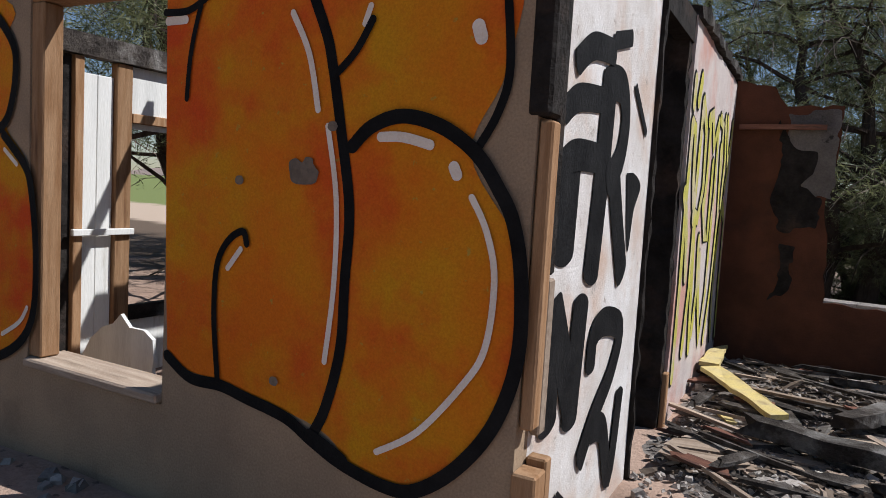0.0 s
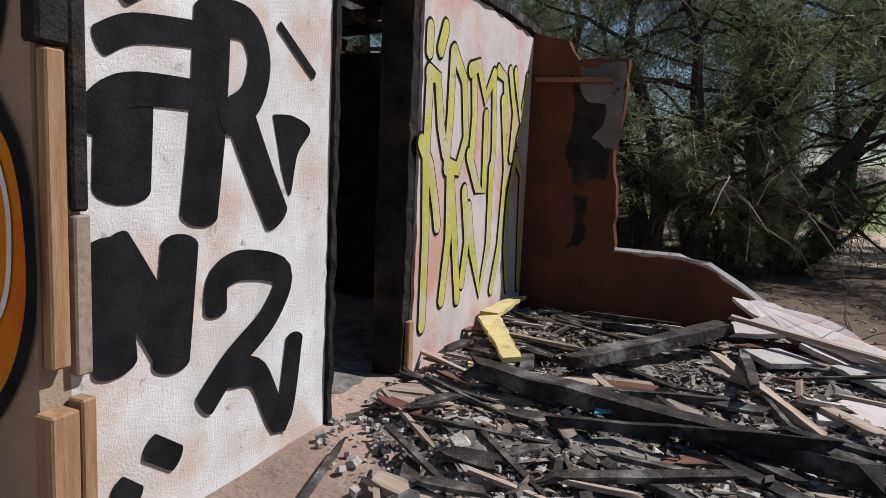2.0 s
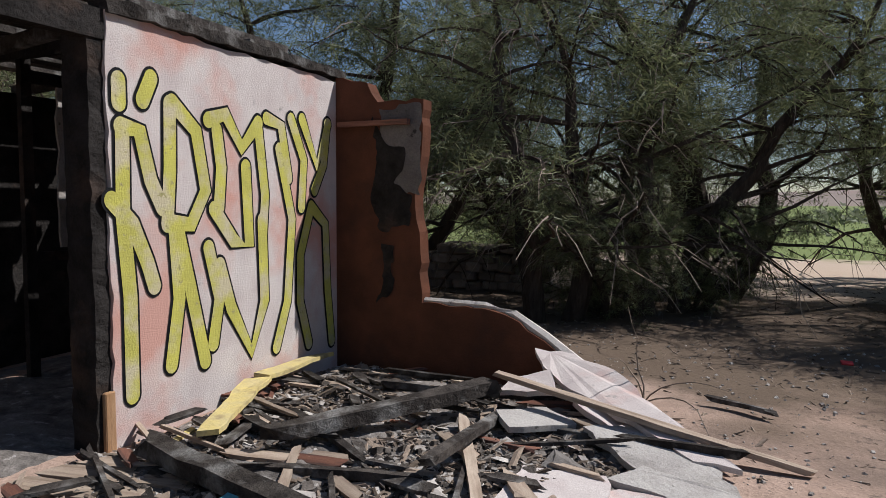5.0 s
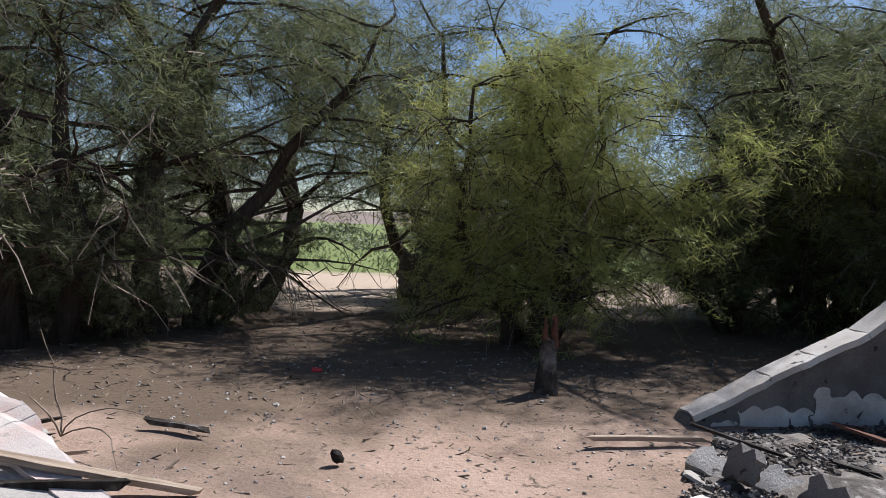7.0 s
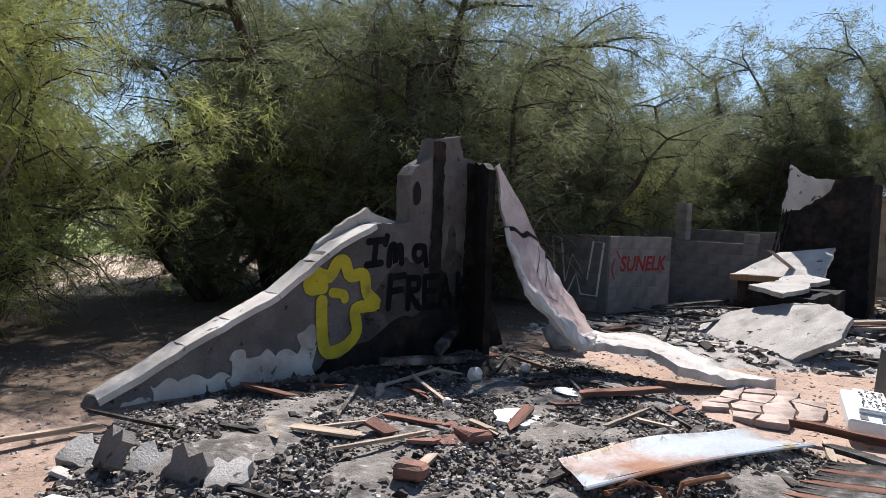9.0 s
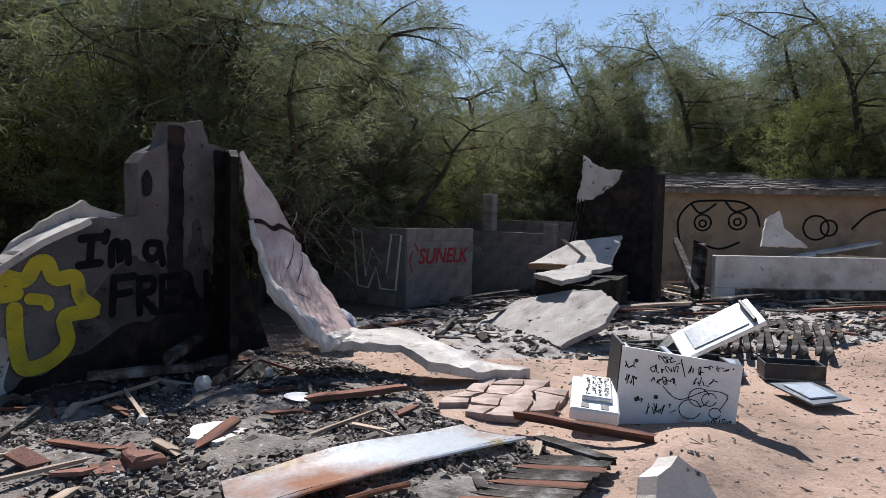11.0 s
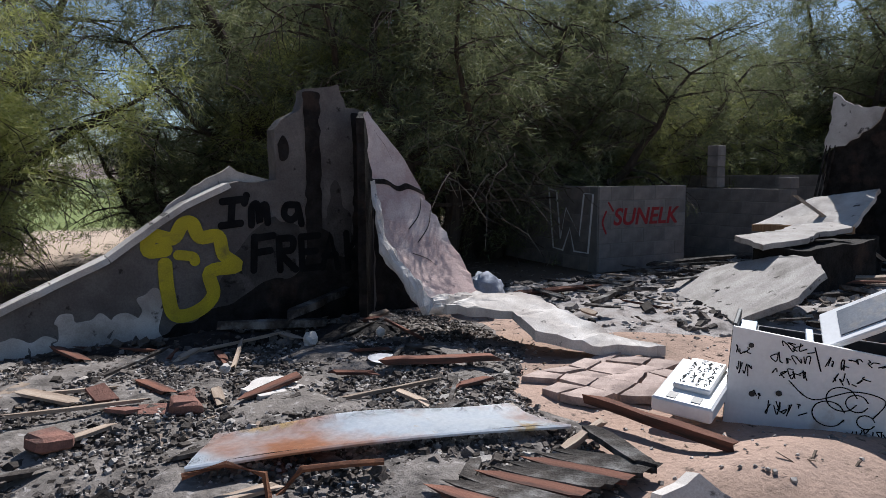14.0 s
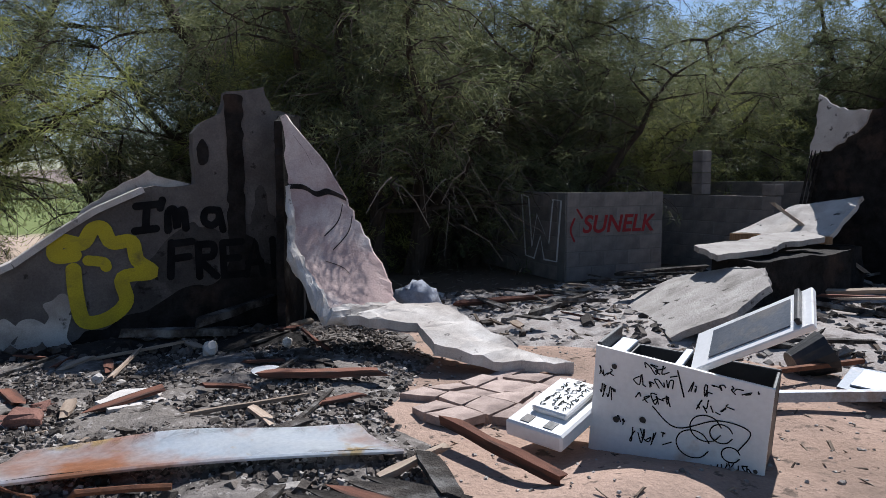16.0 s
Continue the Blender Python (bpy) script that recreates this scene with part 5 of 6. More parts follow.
# ---- debris fields
def height_bed(name, label, pts, h, material, step=0.09, seed=0, lift=0.0):
    """A low uneven bed with a feathered outline."""
    xs, ys = [p[0] for p in pts], [p[1] for p in pts]

    def inside(x, y):
        c = False
        for (ax, ay), (bx, by) in zip(pts, pts[1:] + pts[:1]):
            if (ay > y) != (by > y) and x < (bx - ax) * (y - ay) / (by - ay) + ax:
                c = not c
        return c

    def edge(x, y):
        best = 9.0
        for a, b in zip(pts, pts[1:] + pts[:1]):
            a, b, p = Vector(a), Vector(b), Vector((x, y))
            t = max(0, min(1, (p - a).dot(b - a) / (b - a).length_squared))
            best = min(best, (p - a - (b - a) * t).length)
        return best if inside(x, y) else -best

    verts, faces, idx = [], [], {}
    nx, ny = int((max(xs) - min(xs)) / step) + 6, int((max(ys) - min(ys)) / step) + 6
    for j in range(ny):
        for i in range(nx):
            x, y = min(xs) - 3 * step + i * step, min(ys) - 3 * step + j * step
            e = edge(x, y) + 0.16 * noise.noise((x * 2.5, y * 2.5, seed))
            z = ground_height(x, y) + lift + h * min(1.0, max(-0.4, e / 0.5)) + (0.05 * noise.noise((x * 2.1, y * 2.1, seed + 3)) + 0.025 * noise.noise((x * 8, y * 8, seed + 5))) * min(1, max(0, e * 4))
            idx[i, j] = len(verts)
            verts.append((x, y, z))
    for j in range(ny - 1):
        for i in range(nx - 1):
            faces.append((idx[i, j], idx[i + 1, j], idx[i + 1, j + 1], idx[i, j + 1]))
    me = bpy.data.meshes.new(name)
    me.from_pydata(verts, [], faces)
    me.materials.append(M[material])
    me.shade_smooth()
    return tagged(new(name, me), label, "ash", kind="stuff"), (lambda x, y: ground_height(x, y) + lift + h * min(1.0, max(-0.4, edge(x, y) / 0.5))), inside


ASH = [(5.55, 1.6), (5.9, 0.9), (6.3, 0.25), (6.9, -0.55), (7.6, -1.25), (8.6, -1.75), (9.1, -1.2), (9.3, -0.5), (10.3, 0.3), (10.6, 1.2), (10.4, 2.4), (8.5, 2.6), (6.6, 2.6)]
ASH = [tuple((YARD_TURN @ Vector((x, y, 0)))[:2]) for x, y in ASH]
FOOT = [(7.6, 2.8), (8.8, 2.5), (10.2, 2.3), (10.5, 3.46), (7.4, 3.46)]
HOUSE_BED = [(0.05, 0.4), (0.9, -0.9), (2.0, -0.7), (2.7, 0.5), (2.9, 1.9), (2.5, 2.9), (2.0, 3.3), (0.05, 3.32)]
BACK_BED = [(11.6, 2.0), (12.6, 0.9), (13.4, -0.5), (17.5, -2.2), (22, -2.0), (22, 3.5), (17, 4.6), (15.8, 4.05), (14.2, 4.2), (12, 4.2)]
_, ash_h, ash_in = height_bed("ash_bed", "black ash and charcoal bed with grey flecks", ASH, 0.055, "ash", 0.07, 1)
_, house_h, house_in = height_bed("ash_bed", "burnt debris bed in front of the lettered wall", HOUSE_BED, 0.06, "ash", 0.07, 2)
_, back_h, back_in = height_bed("ash_bed", "grey ashy ground of the collapsed rooms", BACK_BED, 0.05, "ash_pale", 0.14, 3)
_, foot_h, foot_in = height_bed("ash_bed", "black soot heap at the foot of the ruin", FOOT, 0.13, "char_wall", 0.07, 4)
height_bed("ash_bed", "charcoal inside the house", [(-2.4, -0.9), (-0.2, -0.9), (-0.2, 2.9), (-2.4, 2.9)], 0.05, "ash", 0.14, 5)


def scatter(name, label, n, poly, inside, height, material, size, seed, flat=0.5, long=1.0, category="debris"):
    """Countless small chips lying about, as one mesh."""
    rnd = random.Random(seed)
    verts, faces = [], []
    x0, x1, y0, y1 = min(p[0] for p in poly), max(p[0] for p in poly), min(p[1] for p in poly), max(p[1] for p in poly)
    made = 0
    while made < n:
        x, y = rnd.uniform(x0, x1), rnd.uniform(y0, y1)
        if not inside(x, y):
            continue
        made += 1
        s = size * rnd.uniform(0.35, 1.0) ** 1.6 * (1.7 if rnd.random() < 0.06 else 1)
        e = Euler((rnd.uniform(-0.5, 0.5), rnd.uniform(-0.5, 0.5), rnd.uniform(0, 6.28))).to_matrix()
        z = height(x, y) + s * flat * 0.35
        k = len(verts)
        L = s * long * rnd.uniform(0.7, 1.3)
        for c in ((-1, -1, -1), (1, -1, -1), (1, 1, -1), (-1, 1, -1), (-0.7, -0.8, 1), (0.8, -0.6, 1), (0.6, 0.8, 1), (-0.8, 0.6, 1)):
            v = e @ Vector((c[0] * L * rnd.uniform(0.7, 1.1), c[1] * s * rnd.uniform(0.6, 1.1), c[2] * s * flat))
            verts.append((x + v.x, y + v.y, z + v.z))
        faces += [(k, k + 3, k + 2, k + 1), (k + 4, k + 5, k + 6, k + 7), (k, k + 1, k + 5, k + 4), (k + 1, k + 2, k + 6, k + 5), (k + 2, k + 3, k + 7, k + 6), (k + 3, k, k + 4, k + 7)]
    me = bpy.data.meshes.new(name)
    me.from_pydata(verts, [], faces)
    me.materials.append(M[material])
    return tagged(new(name, me), label, category, kind="stuff")


def in_poly(poly):
    def inside(x, y):
        c = False
        for (ax, ay), (bx, by) in zip(poly, poly[1:] + poly[:1]):
            if (ay > y) != (by > y) and x < (bx - ax) * (y - ay) / (by - ay) + ax:
                c = not c
        return c
    return inside


YARD = [(1.5, -1.2), (6, -3), (9, -4), (16, -6), (16, 0), (11, 6), (0, 6), (2.6, 3.4), (2.9, 0.5)]
SHADE = [(-4, 4), (6.2, 4), (14, 4.2), (14, 12), (-4, 12)]
FRONT = [(-4.5, -1.5), (0.0, -1.5), (0.8, -2.2), (-1.0, -3.0), (-4.5, -3.0)]
SILL = [(0.02, -0.1), (1.2, -1.1), (2.0, -0.6), (1.3, 0.7), (0.02, 1.2)]
scatter("charcoal_chips", "charcoal chips and cinders", 11500, ASH, ash_in, ash_h, "rubble_dark", 0.022, 1)
scatter("rubble_chips", "grey plaster and glass chips on ash", 7000, ASH, ash_in, ash_h, "rubble", 0.016, 2)
scatter("charcoal_chips", "charcoal chips and cinders", 5200, HOUSE_BED, house_in, house_h, "rubble_dark", 0.026, 3)
scatter("rubble_chips", "pale plaster chips", 2600, HOUSE_BED, house_in, house_h, "rubble", 0.026, 4, 0.3)
scatter("wood_splinters", "splinters and lath scraps", 3600, HOUSE_BED, house_in, house_h, "splinter", 0.015, 5, 0.4, 6.5)
scatter("wood_splinters", "splinters and lath scraps", 500, ASH, ash_in, ash_h, "splinter", 0.013, 6, 0.4, 5.0)
scatter("rubble_flakes", "flat pale plaster and bark flakes", 420, HOUSE_BED, house_in, house_h, "rubble", 0.06, 16, 0.12, 1.5)
scatter("rubble_flakes", "flat plaster flakes on ash", 160, ASH, ash_in, ash_h, "rubble", 0.04, 17, 0.14, 1.4)
scatter("rubble_chips", "pale plaster crumbs by the doorway", 700, SILL, in_poly(SILL), lambda x, y: ground_height(x, y) + 0.02, "rubble", 0.022, 7, 0.5)
scatter("rubble_chips", "plaster and stone rubble of the collapsed rooms", 3000, BACK_BED, back_in, back_h, "rubble", 0.045, 8, 0.4)
scatter("charcoal_chips", "charred rubble of the collapsed rooms", 1800, BACK_BED, back_in, back_h, "rubble_dark", 0.05, 9, 0.5, 1.8)
scatter("wood_splinters", "lath scraps among the collapsed rooms", 700, BACK_BED, back_in, back_h, "splinter", 0.022, 10, 0.4, 6)
scatter("pebbles", "small pebbles and twigs on sand", 6500, YARD, in_poly(YARD), ground_height, "rubble", 0.014, 11)
scatter("twig_litter", "fallen twigs and litter below the trees", 6000, SHADE, in_poly(SHADE), ground_height, "splinter", 0.010, 12, 0.5, 7)
scatter("twig_litter", "dry twigs scattered on the sand", 3500, YARD, in_poly(YARD), ground_height, "splinter", 0.007, 15, 0.5, 8)
scatter("pebbles", "stones along the foot of the wall", 420, FRONT, in_poly(FRONT), ground_height, "rubble", 0.04, 13, 0.6)
scatter("charcoal_chips", "cinders at the foot of the ruin", 900, FOOT, foot_in, foot_h, "rubble_dark", 0.035, 14)

# planks: a few shared shapes, each lying piece a thing of its own
def plank_mesh(name, length, width, thick, material, seed):
    rnd = random.Random(seed)
    bm = bmesh.new()
    box(bm, 0, length, -width / 2, width / 2, 0, thick)
    bmesh.ops.subdivide_edges(bm, edges=[e for e in bm.edges if abs(e.verts[0].co.x - e.verts[1].co.x) > 0.1], cuts=9)
    for v in bm.verts:
        v.co += Vector((0, 0.2 * width, 0.4 * thick)) * 0.5 * noise.noise((v.co.x * 4, v.co.y * 20, seed))
        if v.co.x < 0.01 or v.co.x > length - 0.01:
            v.co.x += rnd.uniform(-0.07, 0.07)
            v.co.y *= rnd.uniform(0.5, 1)
    return mesh_of(bm, name, material)


PK = {}
for mat in ("char", "wood_raw", "wood_red"):
    PK[mat] = [plank_mesh("plank", L, w, t, mat, i) for i, (L, w, t) in enumerate(((1.15, 0.06, 0.045), (0.7, 0.045, 0.03), (0.42, 0.075, 0.02), (0.6, 0.025, 0.02), (0.25, 0.06, 0.018)))]
LAB = {"char": ("charred_plank", "charred black plank lying in the debris"), "wood_raw": ("broken_plank", "weathered pale splintered plank in the debris"), "wood_red": ("broken_plank", "reddish brown scorched board in the debris")}


def lay(mat, k, x, y, z, yaw, pitch=0.0, roll=0.0, group=""):
    o = new(LAB[mat][0], PK[mat][k])
    o.matrix_basis = pose(x, y, z, roll, pitch, yaw)
    return tagged(o, LAB[mat][1], "plank", group)


pr = random.Random(77)
for i in range(170):
    while True:
        x, y = pr.uniform(0.3, 2.8), pr.uniform(-0.6, 3.1)
        if house_in(x, y):
            break
    mat = pr.choice(("char", "char", "char", "char", "wood_raw", "wood_raw", "wood_red"))
    k = pr.choice((0, 1, 2, 2, 3, 4, 4, 4, 4)) if x > 0.9 else pr.choice((3, 4))
    yaw = pr.gauss(-15, 30)
    lay(mat, k, x - 0.3, y, house_h(x, y) + pr.uniform(-0.005, 0.05), yaw, pr.uniform(-5, 5), pr.uniform(-15, 15), "planks before the lettered wall")
for i in range(44):
    while True:
        x, y = pr.uniform(6.2, 10.4), pr.uniform(-0.3, 3.3)
        if ash_in(x, y):
            break
    lay(pr.choice(("char", "char", "wood_red", "wood_raw")), pr.randint(2, 4), x, y, ash_h(x, y) + 0.02, pr.uniform(0, 180), pr.uniform(-4, 4), pr.uniform(-10, 10), "planks on the ash")
for i in range(150):
    while True:
        x, y = pr.uniform(11.8, 21), pr.uniform(-2, 4.2)
        if back_in(x, y):
            break
    mat = pr.choice(("char", "char", "char", "wood_raw", "wood_red"))
    lay(mat, pr.randint(0, 4), x, y, back_h(x, y) + pr.uniform(0.01, 0.14), pr.gauss(-40, 45), pr.uniform(-9, 9), pr.uniform(-20, 20), "planks of the collapsed rooms")
for i in range(22):     # scorched floor boards still side by side
    lay("char", 0, 13.35 + 0.05 * (i % 11) + 1.2 * (i // 11), -0.25 - 0.10 * (i % 11), 0.07, 8 + pr.uniform(-4, 4), 0, 0, "scorched floor boards")
for i in range(9):
    o = lay("char" if i % 3 else "wood_red", 2, 8.0 + 0.085 * i, -1.22 - 0.015 * i, 0.035, -72 + pr.uniform(-5, 5), 0, 0, "burnt boards below the sheet")
    o.matrix_basis = YARD_TURN @ o.matrix_basis
# named single timbers
for mat, L, w, t, p, label in (
    ("char", 1.9, 0.11, 0.09, (0.47, 0.80, 0.09, 4, 1, -12), "long charred beam across the debris"),
    ("char", 1.4, 0.12, 0.08, (0.95, 1.2, 0.10, 0, -3, 56), "thick charred beam in the debris"),
    ("wood_raw", 1.75, 0.07, 0.03, (1.74, 2.34, 0.28, 0, 9, -5), "long pale lath lying over broken plaster"),
    ("wood_raw", 0.7, 0.15, 0.025, (0.1, 0.35, 0.02, 0, 0, 12), "worn wooden floor board in the doorway"),
    ("wood_raw", 0.75, 0.14, 0.025, (0.15, 0.53, 0.02, 0, 0, 14), "worn wooden floor board in the doorway"),
    ("wood_raw", 0.85, 0.11, 0.025, (0.2, 0.70, 0.02, 0, 0, 13), "worn wooden floor board in the doorway"),
    ("wood_raw", 0.9, 0.10, 0.03, (0.55, -0.45, 0.02, 0, 2, -12), "pale plank on the ground before the door"),
    ("wood_red", 0.85, 0.05, 0.05, (9.32, -1.05, 0.05, 0, 0, -95), "brown timber batten on the sand"),
    ("char", 0.45, 0.10, 0.03, (8.98, -1.30, 0.04, 0, 0, -112), "charred board on the sand"),
    ("wood_raw", 0.4, 0.045, 0.03, (8.75, -1.32, 0.03, 0, 0, 12), "pale batten on the sand"),
    ("wood_red", 0.75, 0.09, 0.04, (8.95, 0.35, 0.07, 0, 0, -35), "reddish board on the ash"),
    ("wood_raw", 0.75, 0.05, 0.03, (5.8, 3.05, 0.01, 0, 0, 0), "pale stick on sand"),
    ("char", 0.4, 0.05, 0.03, (2.95, 3.35, 0.01, 0, 0, -25), "charred stick on sand"),
    ("char", 1.0, 0.09, 0.06, (9.0, 1.75, 0.16, 0, -4, 25), "grey timber in the soot"),
    ("char", 0.8, 0.09, 0.06, (8.5, 1.95, 0.12, 0, 3, -20), "grey timber in the soot"),
    ("char", 1.7, 0.10, 0.10, (16.9, -1.6, 0.2, 0, -28, 20), "charred post leaning in the wreck"),
    ("char", 0.9, 0.22, 0.14, (17.2, -1.6, 0.1, 0, -75, 0), "charred stump of a post"),
    ("wood_raw", 1.3, 0.09, 0.04, (16.2, -0.6, 0.2, 0, -38, 115), "pale scorched board leaning in the wreck"),
):
    o = new("timber" if t > 0.05 else "board", plank_mesh("plank", L, w, t, mat, int(L * 100)))
    o.matrix_basis = (YARD_TURN if p[0] > 8 else Matrix()) @ pose(*p)
    tagged(o, label, "plank")
for k, (pts, z) in enumerate((([(0.03, 2.10), (0.03, 2.62), (0.14, 2.92), (0.17, 2.10)], 0.16), ([(0.06, 1.97), (0.17, 2.12), (0.66, 1.10), (0.57, 1.03)], 0.15), ([(0.34, 1.07), (0.26, 1.3), (0.31, 1.28), (0.4, 1.06)], 0.05))):
    fallen("yellow_board", "yellow-painted broken board by the lettered wall", pts, 0.03, pose(0, 0, z), "wood_yellow", 190 + k, 0.1, 0.008)
fallen("plaster_slab", "pale crumbled floor patch by the debris", [(2.57, 1.39), (2.67, 1.55), (2.92, 1.57), (3.05, 1.3), (3.01, 0.89), (2.71, 0.81)], 0.03, pose(0, 0, 0.035), "stucco_pink", 195, 0.06, 0.02)
# broken pale plaster sliding off the low wall
bm = slab(jag([(1.75, 3.12), (2.05, 3.1), (2.36, 2.9), (2.7, 2.5), (2.95, 2.2), (3.18, 1.98), (2.95, 2.0), (2.58, 2.3), (2.15, 2.6), (1.9, 2.85)], 0.08, 0.02, random.Random(22)), 0.03)
for v in bm.verts:
    v.co.z += 0.04 + 0.27 * max(0.0, (v.co.y - 1.95) / 1.2) + 0.03 * noise.noise(v.co * 4)
tagged(part("plaster_slab", bm, "stucco_pink", None), "broad broken plaster skin sliding off the low wall", "wall fragment")
for k, (pts, p) in enumerate((
    ([(0, 0), (0.45, -0.12), (0.6, 0.2), (0.15, 0.32)], (1.95, 2.95, 0.20, 8, 14, -30)),
    ([(0, 0), (0.5, -0.05), (0.55, 0.28), (0.1, 0.3)], (2.2, 2.5, 0.14, -4, 10, -35)),
    ([(0, 0), (0.7, -0.2), (1.0, 0.05), (0.5, 0.32), (0.1, 0.25)], (2.35, 2.15, 0.10, 2, 6, -30)),
    ([(0, 0), (0.35, -0.05), (0.3, 0.25), (0.05, 0.2)], (1.75, 2.4, 0.17, 12, -8, 10)),
    ([(0, 0), (0.45, 0), (0.4, 0.25), (0.05, 0.25)], (2.0, 1.9, 0.12, 6, 5, 50)),
    ([(0, 0), (0.5, 0), (0.5, 0.35), (0.1, 0.4)], (2.2, 1.15, 0.05, 3, 2, 15)),
    ([(0, 0), (0.6, 0.05), (0.5, 0.3), (0.05, 0.25)], (2.6, 1.6, 0.05, 3, 4, -20)),
)):
    o = fallen("plaster_slab", "broken pale plaster piece off the low wall", pts, 0.035, pose(*p), "stucco_pink" if k % 2 else "plaster_grey_pale", 200 + k, 0.08, 0.02)
    o["group"] = "plaster off the low wall"
bm = bmesh.new()
edge_pts = [Vector((x, BY + 0.06, z)) for x, z in ((0.80, 0.575), (1.32, 0.57), (1.55, 0.52), (1.80, 0.37), (2.08, 0.17), (2.25, 0.1))]
tube(bm, edge_pts, [0.03, 0.03, 0.035, 0.04, 0.05, 0.03], 6)
part("broken_edge", bm, "plaster_white", wall_ret, "pale broken plaster edge")


# ---- trees
def tamarisk(name, label, seed, height, spread, leaf, trunks=3, sprays=520, lean=0.35, bare=0.0, low=0.35, blades=54):
    rnd = random.Random(seed)
    t = thing(name, label, "tree")
    wood, tips = bmesh.new(), []
    dead = bmesh.new()
    for k in range(trunks):
        a = 2 * math.pi * k / trunks + rnd.uniform(-0.5, 0.5)
        p, d = Vector((0.25 * math.cos(a), 0.25 * math.sin(a), -0.15)), Vector((lean * math.cos(a), lean * math.sin(a), 1)).normalized()
        pts, n = [p.copy()], 9
        for i in range(n):
            d = (d + Vector((rnd.uniform(-0.34, 0.34), rnd.uniform(-0.34, 0.34), rnd.uniform(-0.05, 0.12)))).normalized()
            p = p + d * height / n * rnd.uniform(0.75, 1.0)
            pts.append(p.copy())
        r0 = rnd.uniform(0.10, 0.17) * height / 5
        tube(wood, pts, [r0 * (1 - 0.85 * i / n) for i in range(n + 1)], 7)
        for i in range(2, n + 1):
            for b in range(3):
                a2 = rnd.uniform(0, 6.28)
                q, e = pts[i].copy(), Vector((math.cos(a2), math.sin(a2), rnd.uniform(-0.1, 0.7))).normalized()
                line, L = [q.copy()], spread * rnd.uniform(0.5, 1.0) * (1.1 - 0.45 * i / n)
                for s in range(6):
                    e = (e + Vector((rnd.uniform(-0.3, 0.3), rnd.uniform(-0.3, 0.3), rnd.uniform(-0.28, 0.12)))).normalized()
                    q = q + e * L / 6
                    line.append(q.copy())
                rr0 = r0 * 0.30 * (1.1 - 0.6 * i / n)
                tube(wood, line, [rr0 * (1 - 0.14 * s) for s in range(7)], 4)
                for s in range(2, 7):
                    tips.append((line[s], e.copy(), i / n))
                    f = (e + Vector((rnd.uniform(-1, 1), rnd.uniform(-1, 1), rnd.uniform(-0.7, 0.6)))).normalized()
                    tw = [line[s] + f * (0.17 * g) + Vector((0, 0, -0.03 * g * g)) + Vector((rnd.uniform(-0.05, 0.05), rnd.uniform(-0.05, 0.05), rnd.uniform(-0.05, 0.05))) for g in range(4)]
                    tube(dead if rnd.random() < 0.35 + bare else wood, tw, [0.009, 0.007, 0.005, 0.003], 3)
    part("trunk", wood, "bark", t)
    tagged(part("dead_twig", dead, "twig", t, "dry grey twigs"), kind="stuff")
    verts, faces = [], []
    made = 0
    tips = [q for q in tips if q[2] > low]
    while made < sprays:
        c, d, _ = rnd.choice(tips)
        made += 1
        c = c + Vector((rnd.gauss(0, 0.27), rnd.gauss(0, 0.27), rnd.gauss(0.03, 0.24)))
        main = Vector((rnd.uniform(-1, 1), rnd.uniform(-1, 1), rnd.uniform(-0.6, 0.9))).normalized()
        size = rnd.uniform(0.14, 0.32)
        for b in range(blades):
            f = (main + Vector((rnd.gauss(0, 0.8), rnd.gauss(0, 0.8), rnd.gauss(0, 0.7)))).normalized()
            L = size * rnd.uniform(0.4, 1.0)
            o = c + main * rnd.uniform(-0.25, 0.35) + Vector((rnd.gauss(0, 0.05), rnd.gauss(0, 0.05), rnd.gauss(0, 0.05)))
            s = Vector((rnd.uniform(-1, 1), rnd.uniform(-1, 1), rnd.uniform(-1, 1))).cross(f).normalized() * rnd.uniform(0.0035, 0.0075)
            tip = o + f * L * 0.8 + Vector((0, 0, -0.15 * L))
            k = len(verts)
            verts += [(o + s)[:], (o - s)[:], tip[:]]
            faces.append((k, k + 1, k + 2))
    me = bpy.data.meshes.new("crown")
    me.from_pydata(verts, [], faces)
    me.materials.append(M[leaf])
    o = tagged(new("crown", me), kind="stuff")
    o.parent = t
    return t


big = tamarisk("tamarisk_tree", "large dark green tamarisk tree with several dark trunks", 1, 6.5, 2.6, "leaf", 3, 1000, 0.36)
bushy = tamarisk("tamarisk_tree", "bushy green tamarisk with feathery branches to the ground", 2, 5.0, 1.9, "leaf", 5, 1250, 0.55, low=0.1)
light = tamarisk("tamarisk_tree", "feathery yellow-green tamarisk bush in sunlight", 3, 4.2, 1.4, "leaf_light", 6, 1300, 0.38, low=0.1)
dry = tamarisk("tamarisk_tree", "half-dry tamarisk with bare grey twigs over dark trunks", 4, 5.2, 2.4, "leaf", 3, 520, 0.55, bare=0.4, low=0.4)
big.matrix_basis = pose(2.4, 9.3, 0, 0, 0, 10)
bushy.matrix_basis = pose(12.3, 7.9, 0, 0, 0, 40)
light.matrix_basis = pose(6.3, 6.9, 0) @ Matrix.Scale(0.95, 4)
dry.matrix_basis = pose(0.9, 6.3, 0, 0, 0, 20)
tr = random.Random(5)
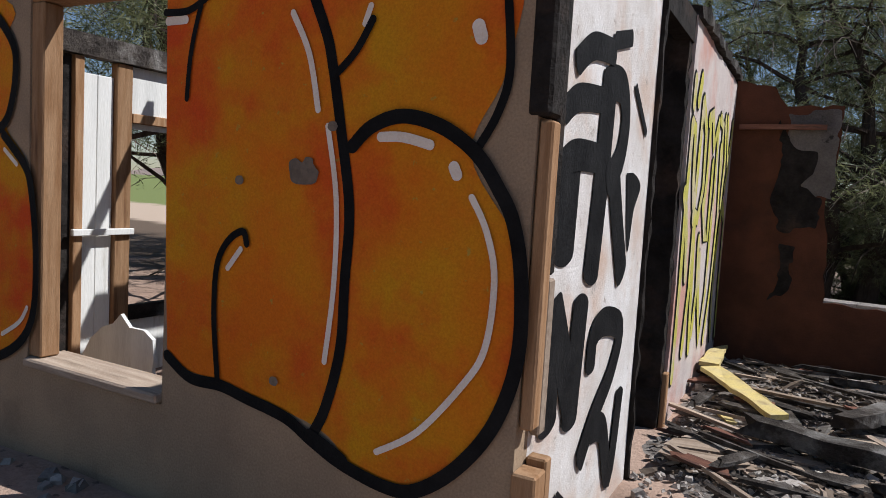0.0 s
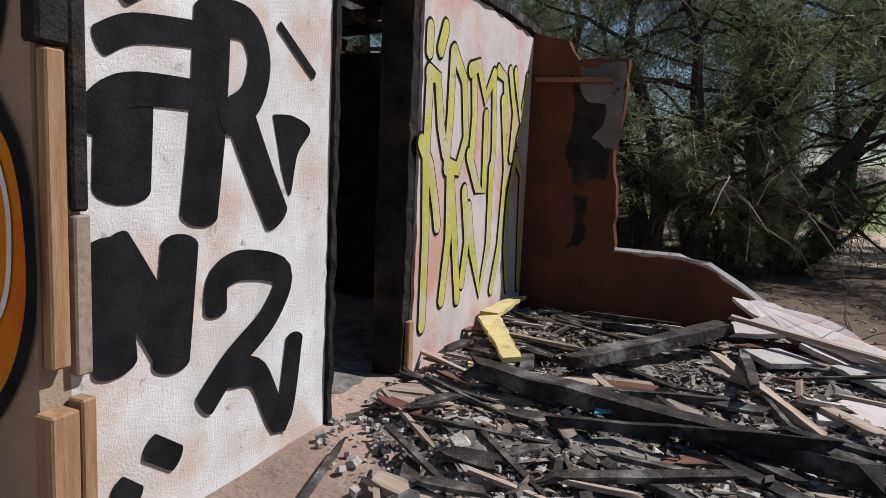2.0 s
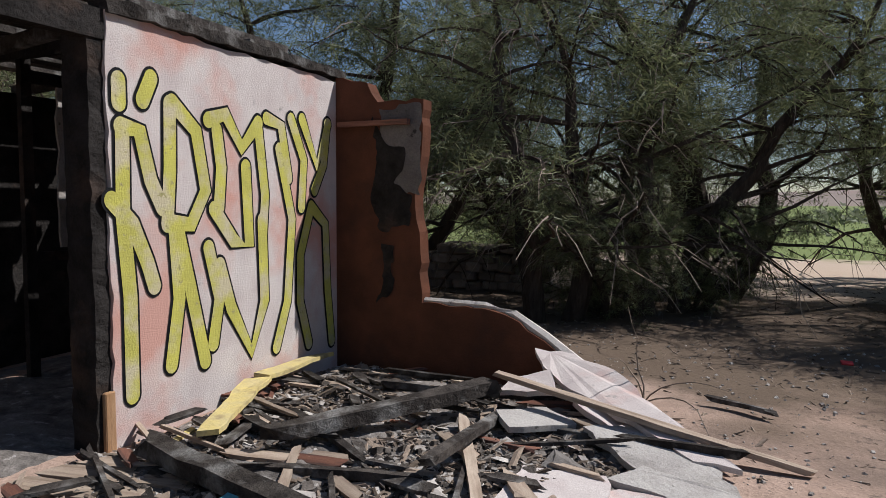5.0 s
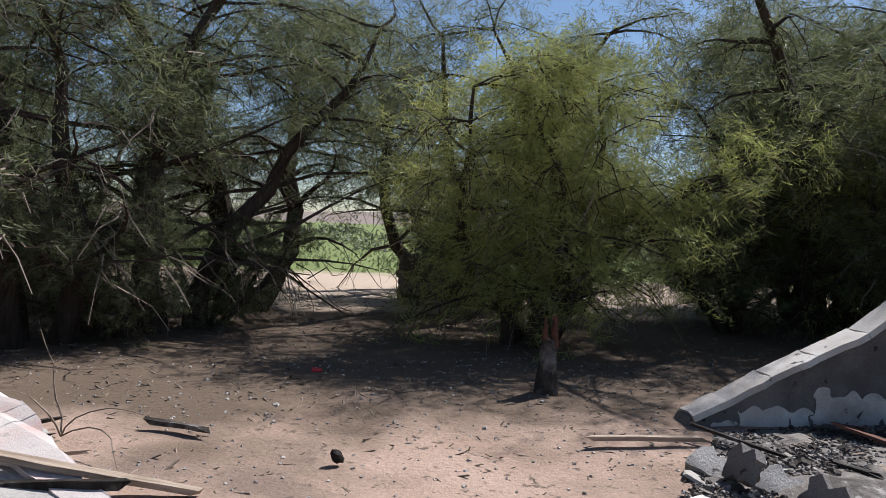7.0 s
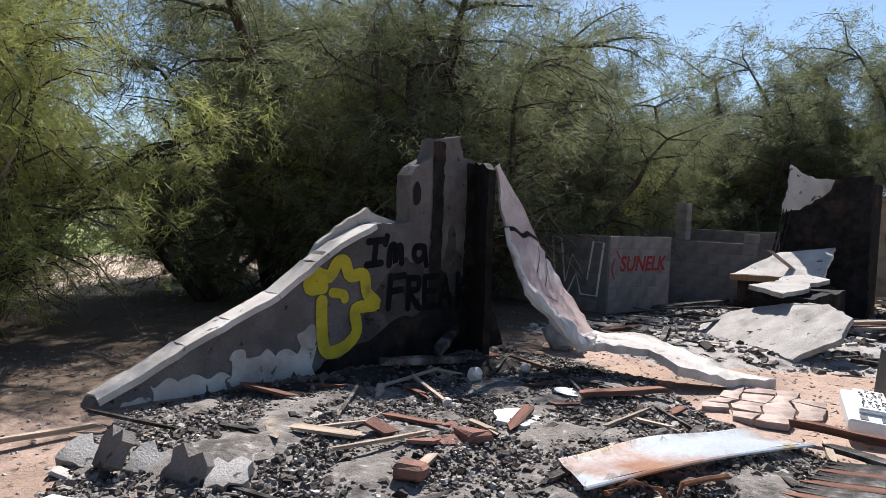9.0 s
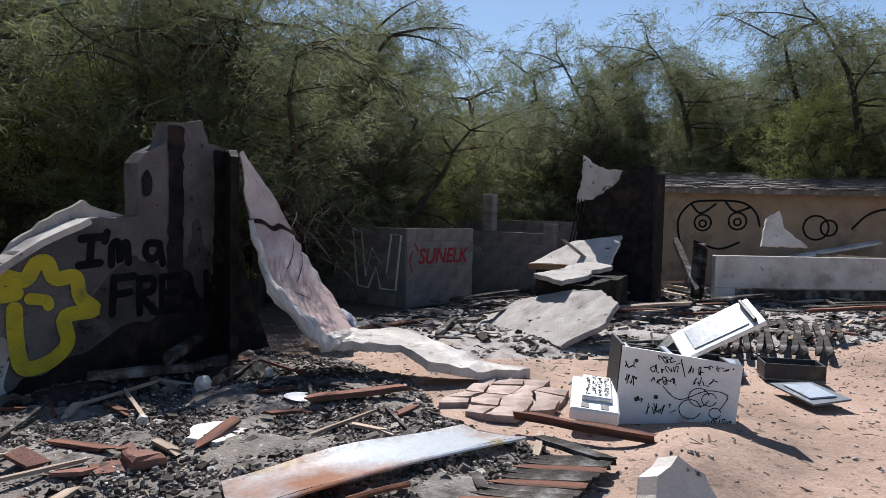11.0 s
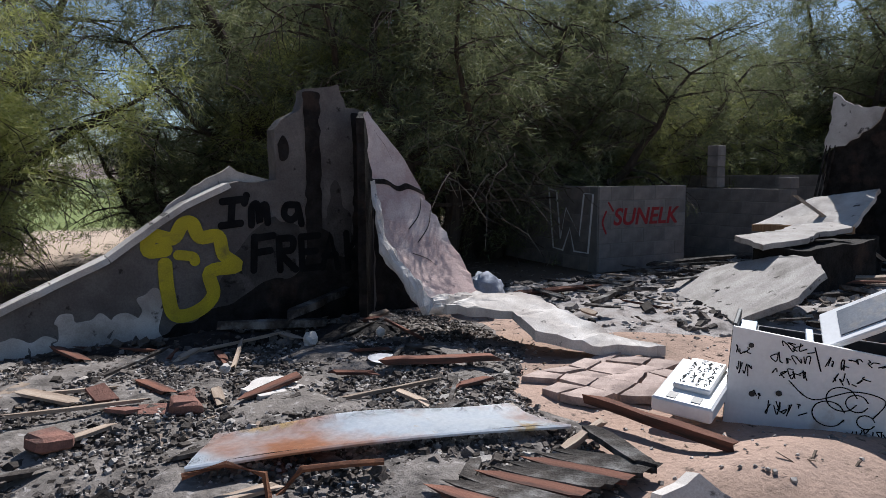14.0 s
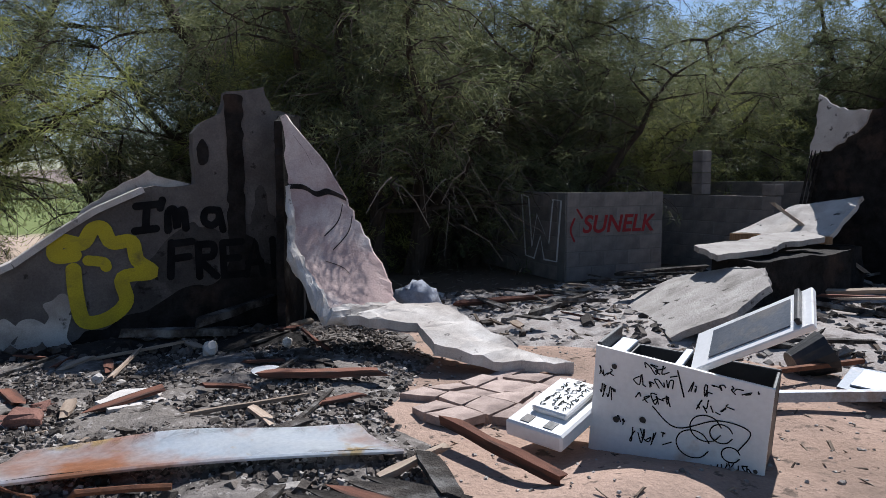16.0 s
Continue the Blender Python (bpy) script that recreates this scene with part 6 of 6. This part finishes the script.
PLANT = (
    (dry, ((2.0, 7.4), (12.6, 6.3), (14.0, 6.9))),
    (big, ((6.6, 10.6), (-2.8, 9.6), (13.2, 9.5), (14.3, 8.4), (16.5, 9.1), (-4.8, 7.8), (19.8, 8.6), (-6.5, 3.4), (-7.2, 6.5), (27.0, -1.5), (28.0, -6.5), (26.5, 6.0), (-8, -1), (13.1, 11.1), (29.5, -3.5), (30, 2.0), (11.4, 9.0), (6.0, 13.0), (27.5, 3.0), (28.5, 1.2), (25.5, 8.0))),
    (bushy, ((-1.0, 12.0), (13.3, 7.1), (14.5, 10.7), (16.6, 7.6), (18.7, 9.7), (21.8, 7.6), (23.9, 6.8), (15.4, 7.2), (25.5, 7.1), (27.5, -4.0), (29, 0.5), (27, -9.5), (-5.6, 12))),
    (light, ((12.0, 7.4), (13.9, 9.3), (17.8, 8.0), (22.7, 9.5), (26.2, 4.2), (20.5, 7.4), (25.8, 0.1))),
)
for src, places in PLANT:
    for x, y in places:
        s = tr.uniform(0.9, 1.15) * (1.25 if x > 24 else 1.0)
        copy_thing(src, pose(x, y, 0, 0, 0, tr.uniform(0, 360)) @ Matrix.Scale(s, 4))["group"] = "tamarisk thicket"

for x, y, s in ((1.5, 6.7, 0.42), (2.4, 7.8, 0.36), (9.9, 8.6, 0.6), (6.2, 11.0, 0.55), (10.8, 10.4, 0.6), (6.9, 7.9, 0.4), (26.0, 2.0, 0.9)):
    copy_thing(bushy, pose(x, y, 0, 0, 0, tr.uniform(0, 360)) @ Matrix.Scale(s, 4))["group"] = "tamarisk thicket"

# grass field and far bushes
gr = random.Random(6)
verts, faces = [], []
for i in range(9000):
    x, y = gr.uniform(-25, 45), 18 + gr.random() ** 1.5 * 60
    h, a = gr.uniform(0.05, 0.2), gr.uniform(0, 6.28)
    k = len(verts)
    w = 0.06
    verts += [(x - w * math.cos(a), y - w * math.sin(a), -0.03), (x + w * math.cos(a), y + w * math.sin(a), -0.03), (x + gr.uniform(-0.1, 0.1), y, h)]
    faces.append((k, k + 1, k + 2))
me = bpy.data.meshes.new("grass_field")
me.from_pydata(verts, [], faces)
me.materials.append(M["grass"])
tagged(new("grass_field", me), "pale green grass field beyond the sandy track", "grass", kind="stuff")
verts, faces = [], []
for i in range(130):
    cx, cy, s = gr.uniform(-40, 60), gr.uniform(30, 100), gr.uniform(0.5, 1.3)
    for b in range(90):
        v = Vector((gr.gauss(0, 0.6), gr.gauss(0, 0.6), abs(gr.gauss(0.3, 0.35)))) * s
        d = Vector((gr.uniform(-1, 1), gr.uniform(-1, 1), gr.uniform(-0.2, 1))).normalized() * 0.4 * s
        w = d.orthogonal().normalized() * 0.10 * s
        k = len(verts)
        c = Vector((cx, cy, 0)) + v
        verts += [(c - w)[:], (c + w)[:], (c + d)[:]]
        faces.append((k, k + 1, k + 2))
me = bpy.data.meshes.new("far_bushes")
me.from_pydata(verts, [], faces)
me.materials.append(M["leaf"])
tagged(new("far_bushes", me), "low green shrubs across the field", "shrub", kind="stuff")
# dry twigs sprouting by the plaster pieces
tw = thing("dead_branch", "thin bare grey branch lying by the low wall", "branch")
bm = bmesh.new()
wr2 = random.Random(9)
for k in range(4):
    p, d = Vector((2.55, 2.95, 0.05)), Vector((wr2.uniform(-0.5, 0.9), wr2.uniform(-0.4, 0.4), 0.8)).normalized()
    pts = [p.copy()]
    for s in range(6):
        d = (d + Vector((wr2.uniform(-0.3, 0.4), wr2.uniform(-0.3, 0.3), -0.22))).normalized()
        p = p + d * 0.11
        pts.append(p.copy())
    bm = bmesh.new()
    part("twig", tube(bm, pts, [0.007, 0.006, 0.006, 0.005, 0.004, 0.003, 0.002], 4), "twig", tw)
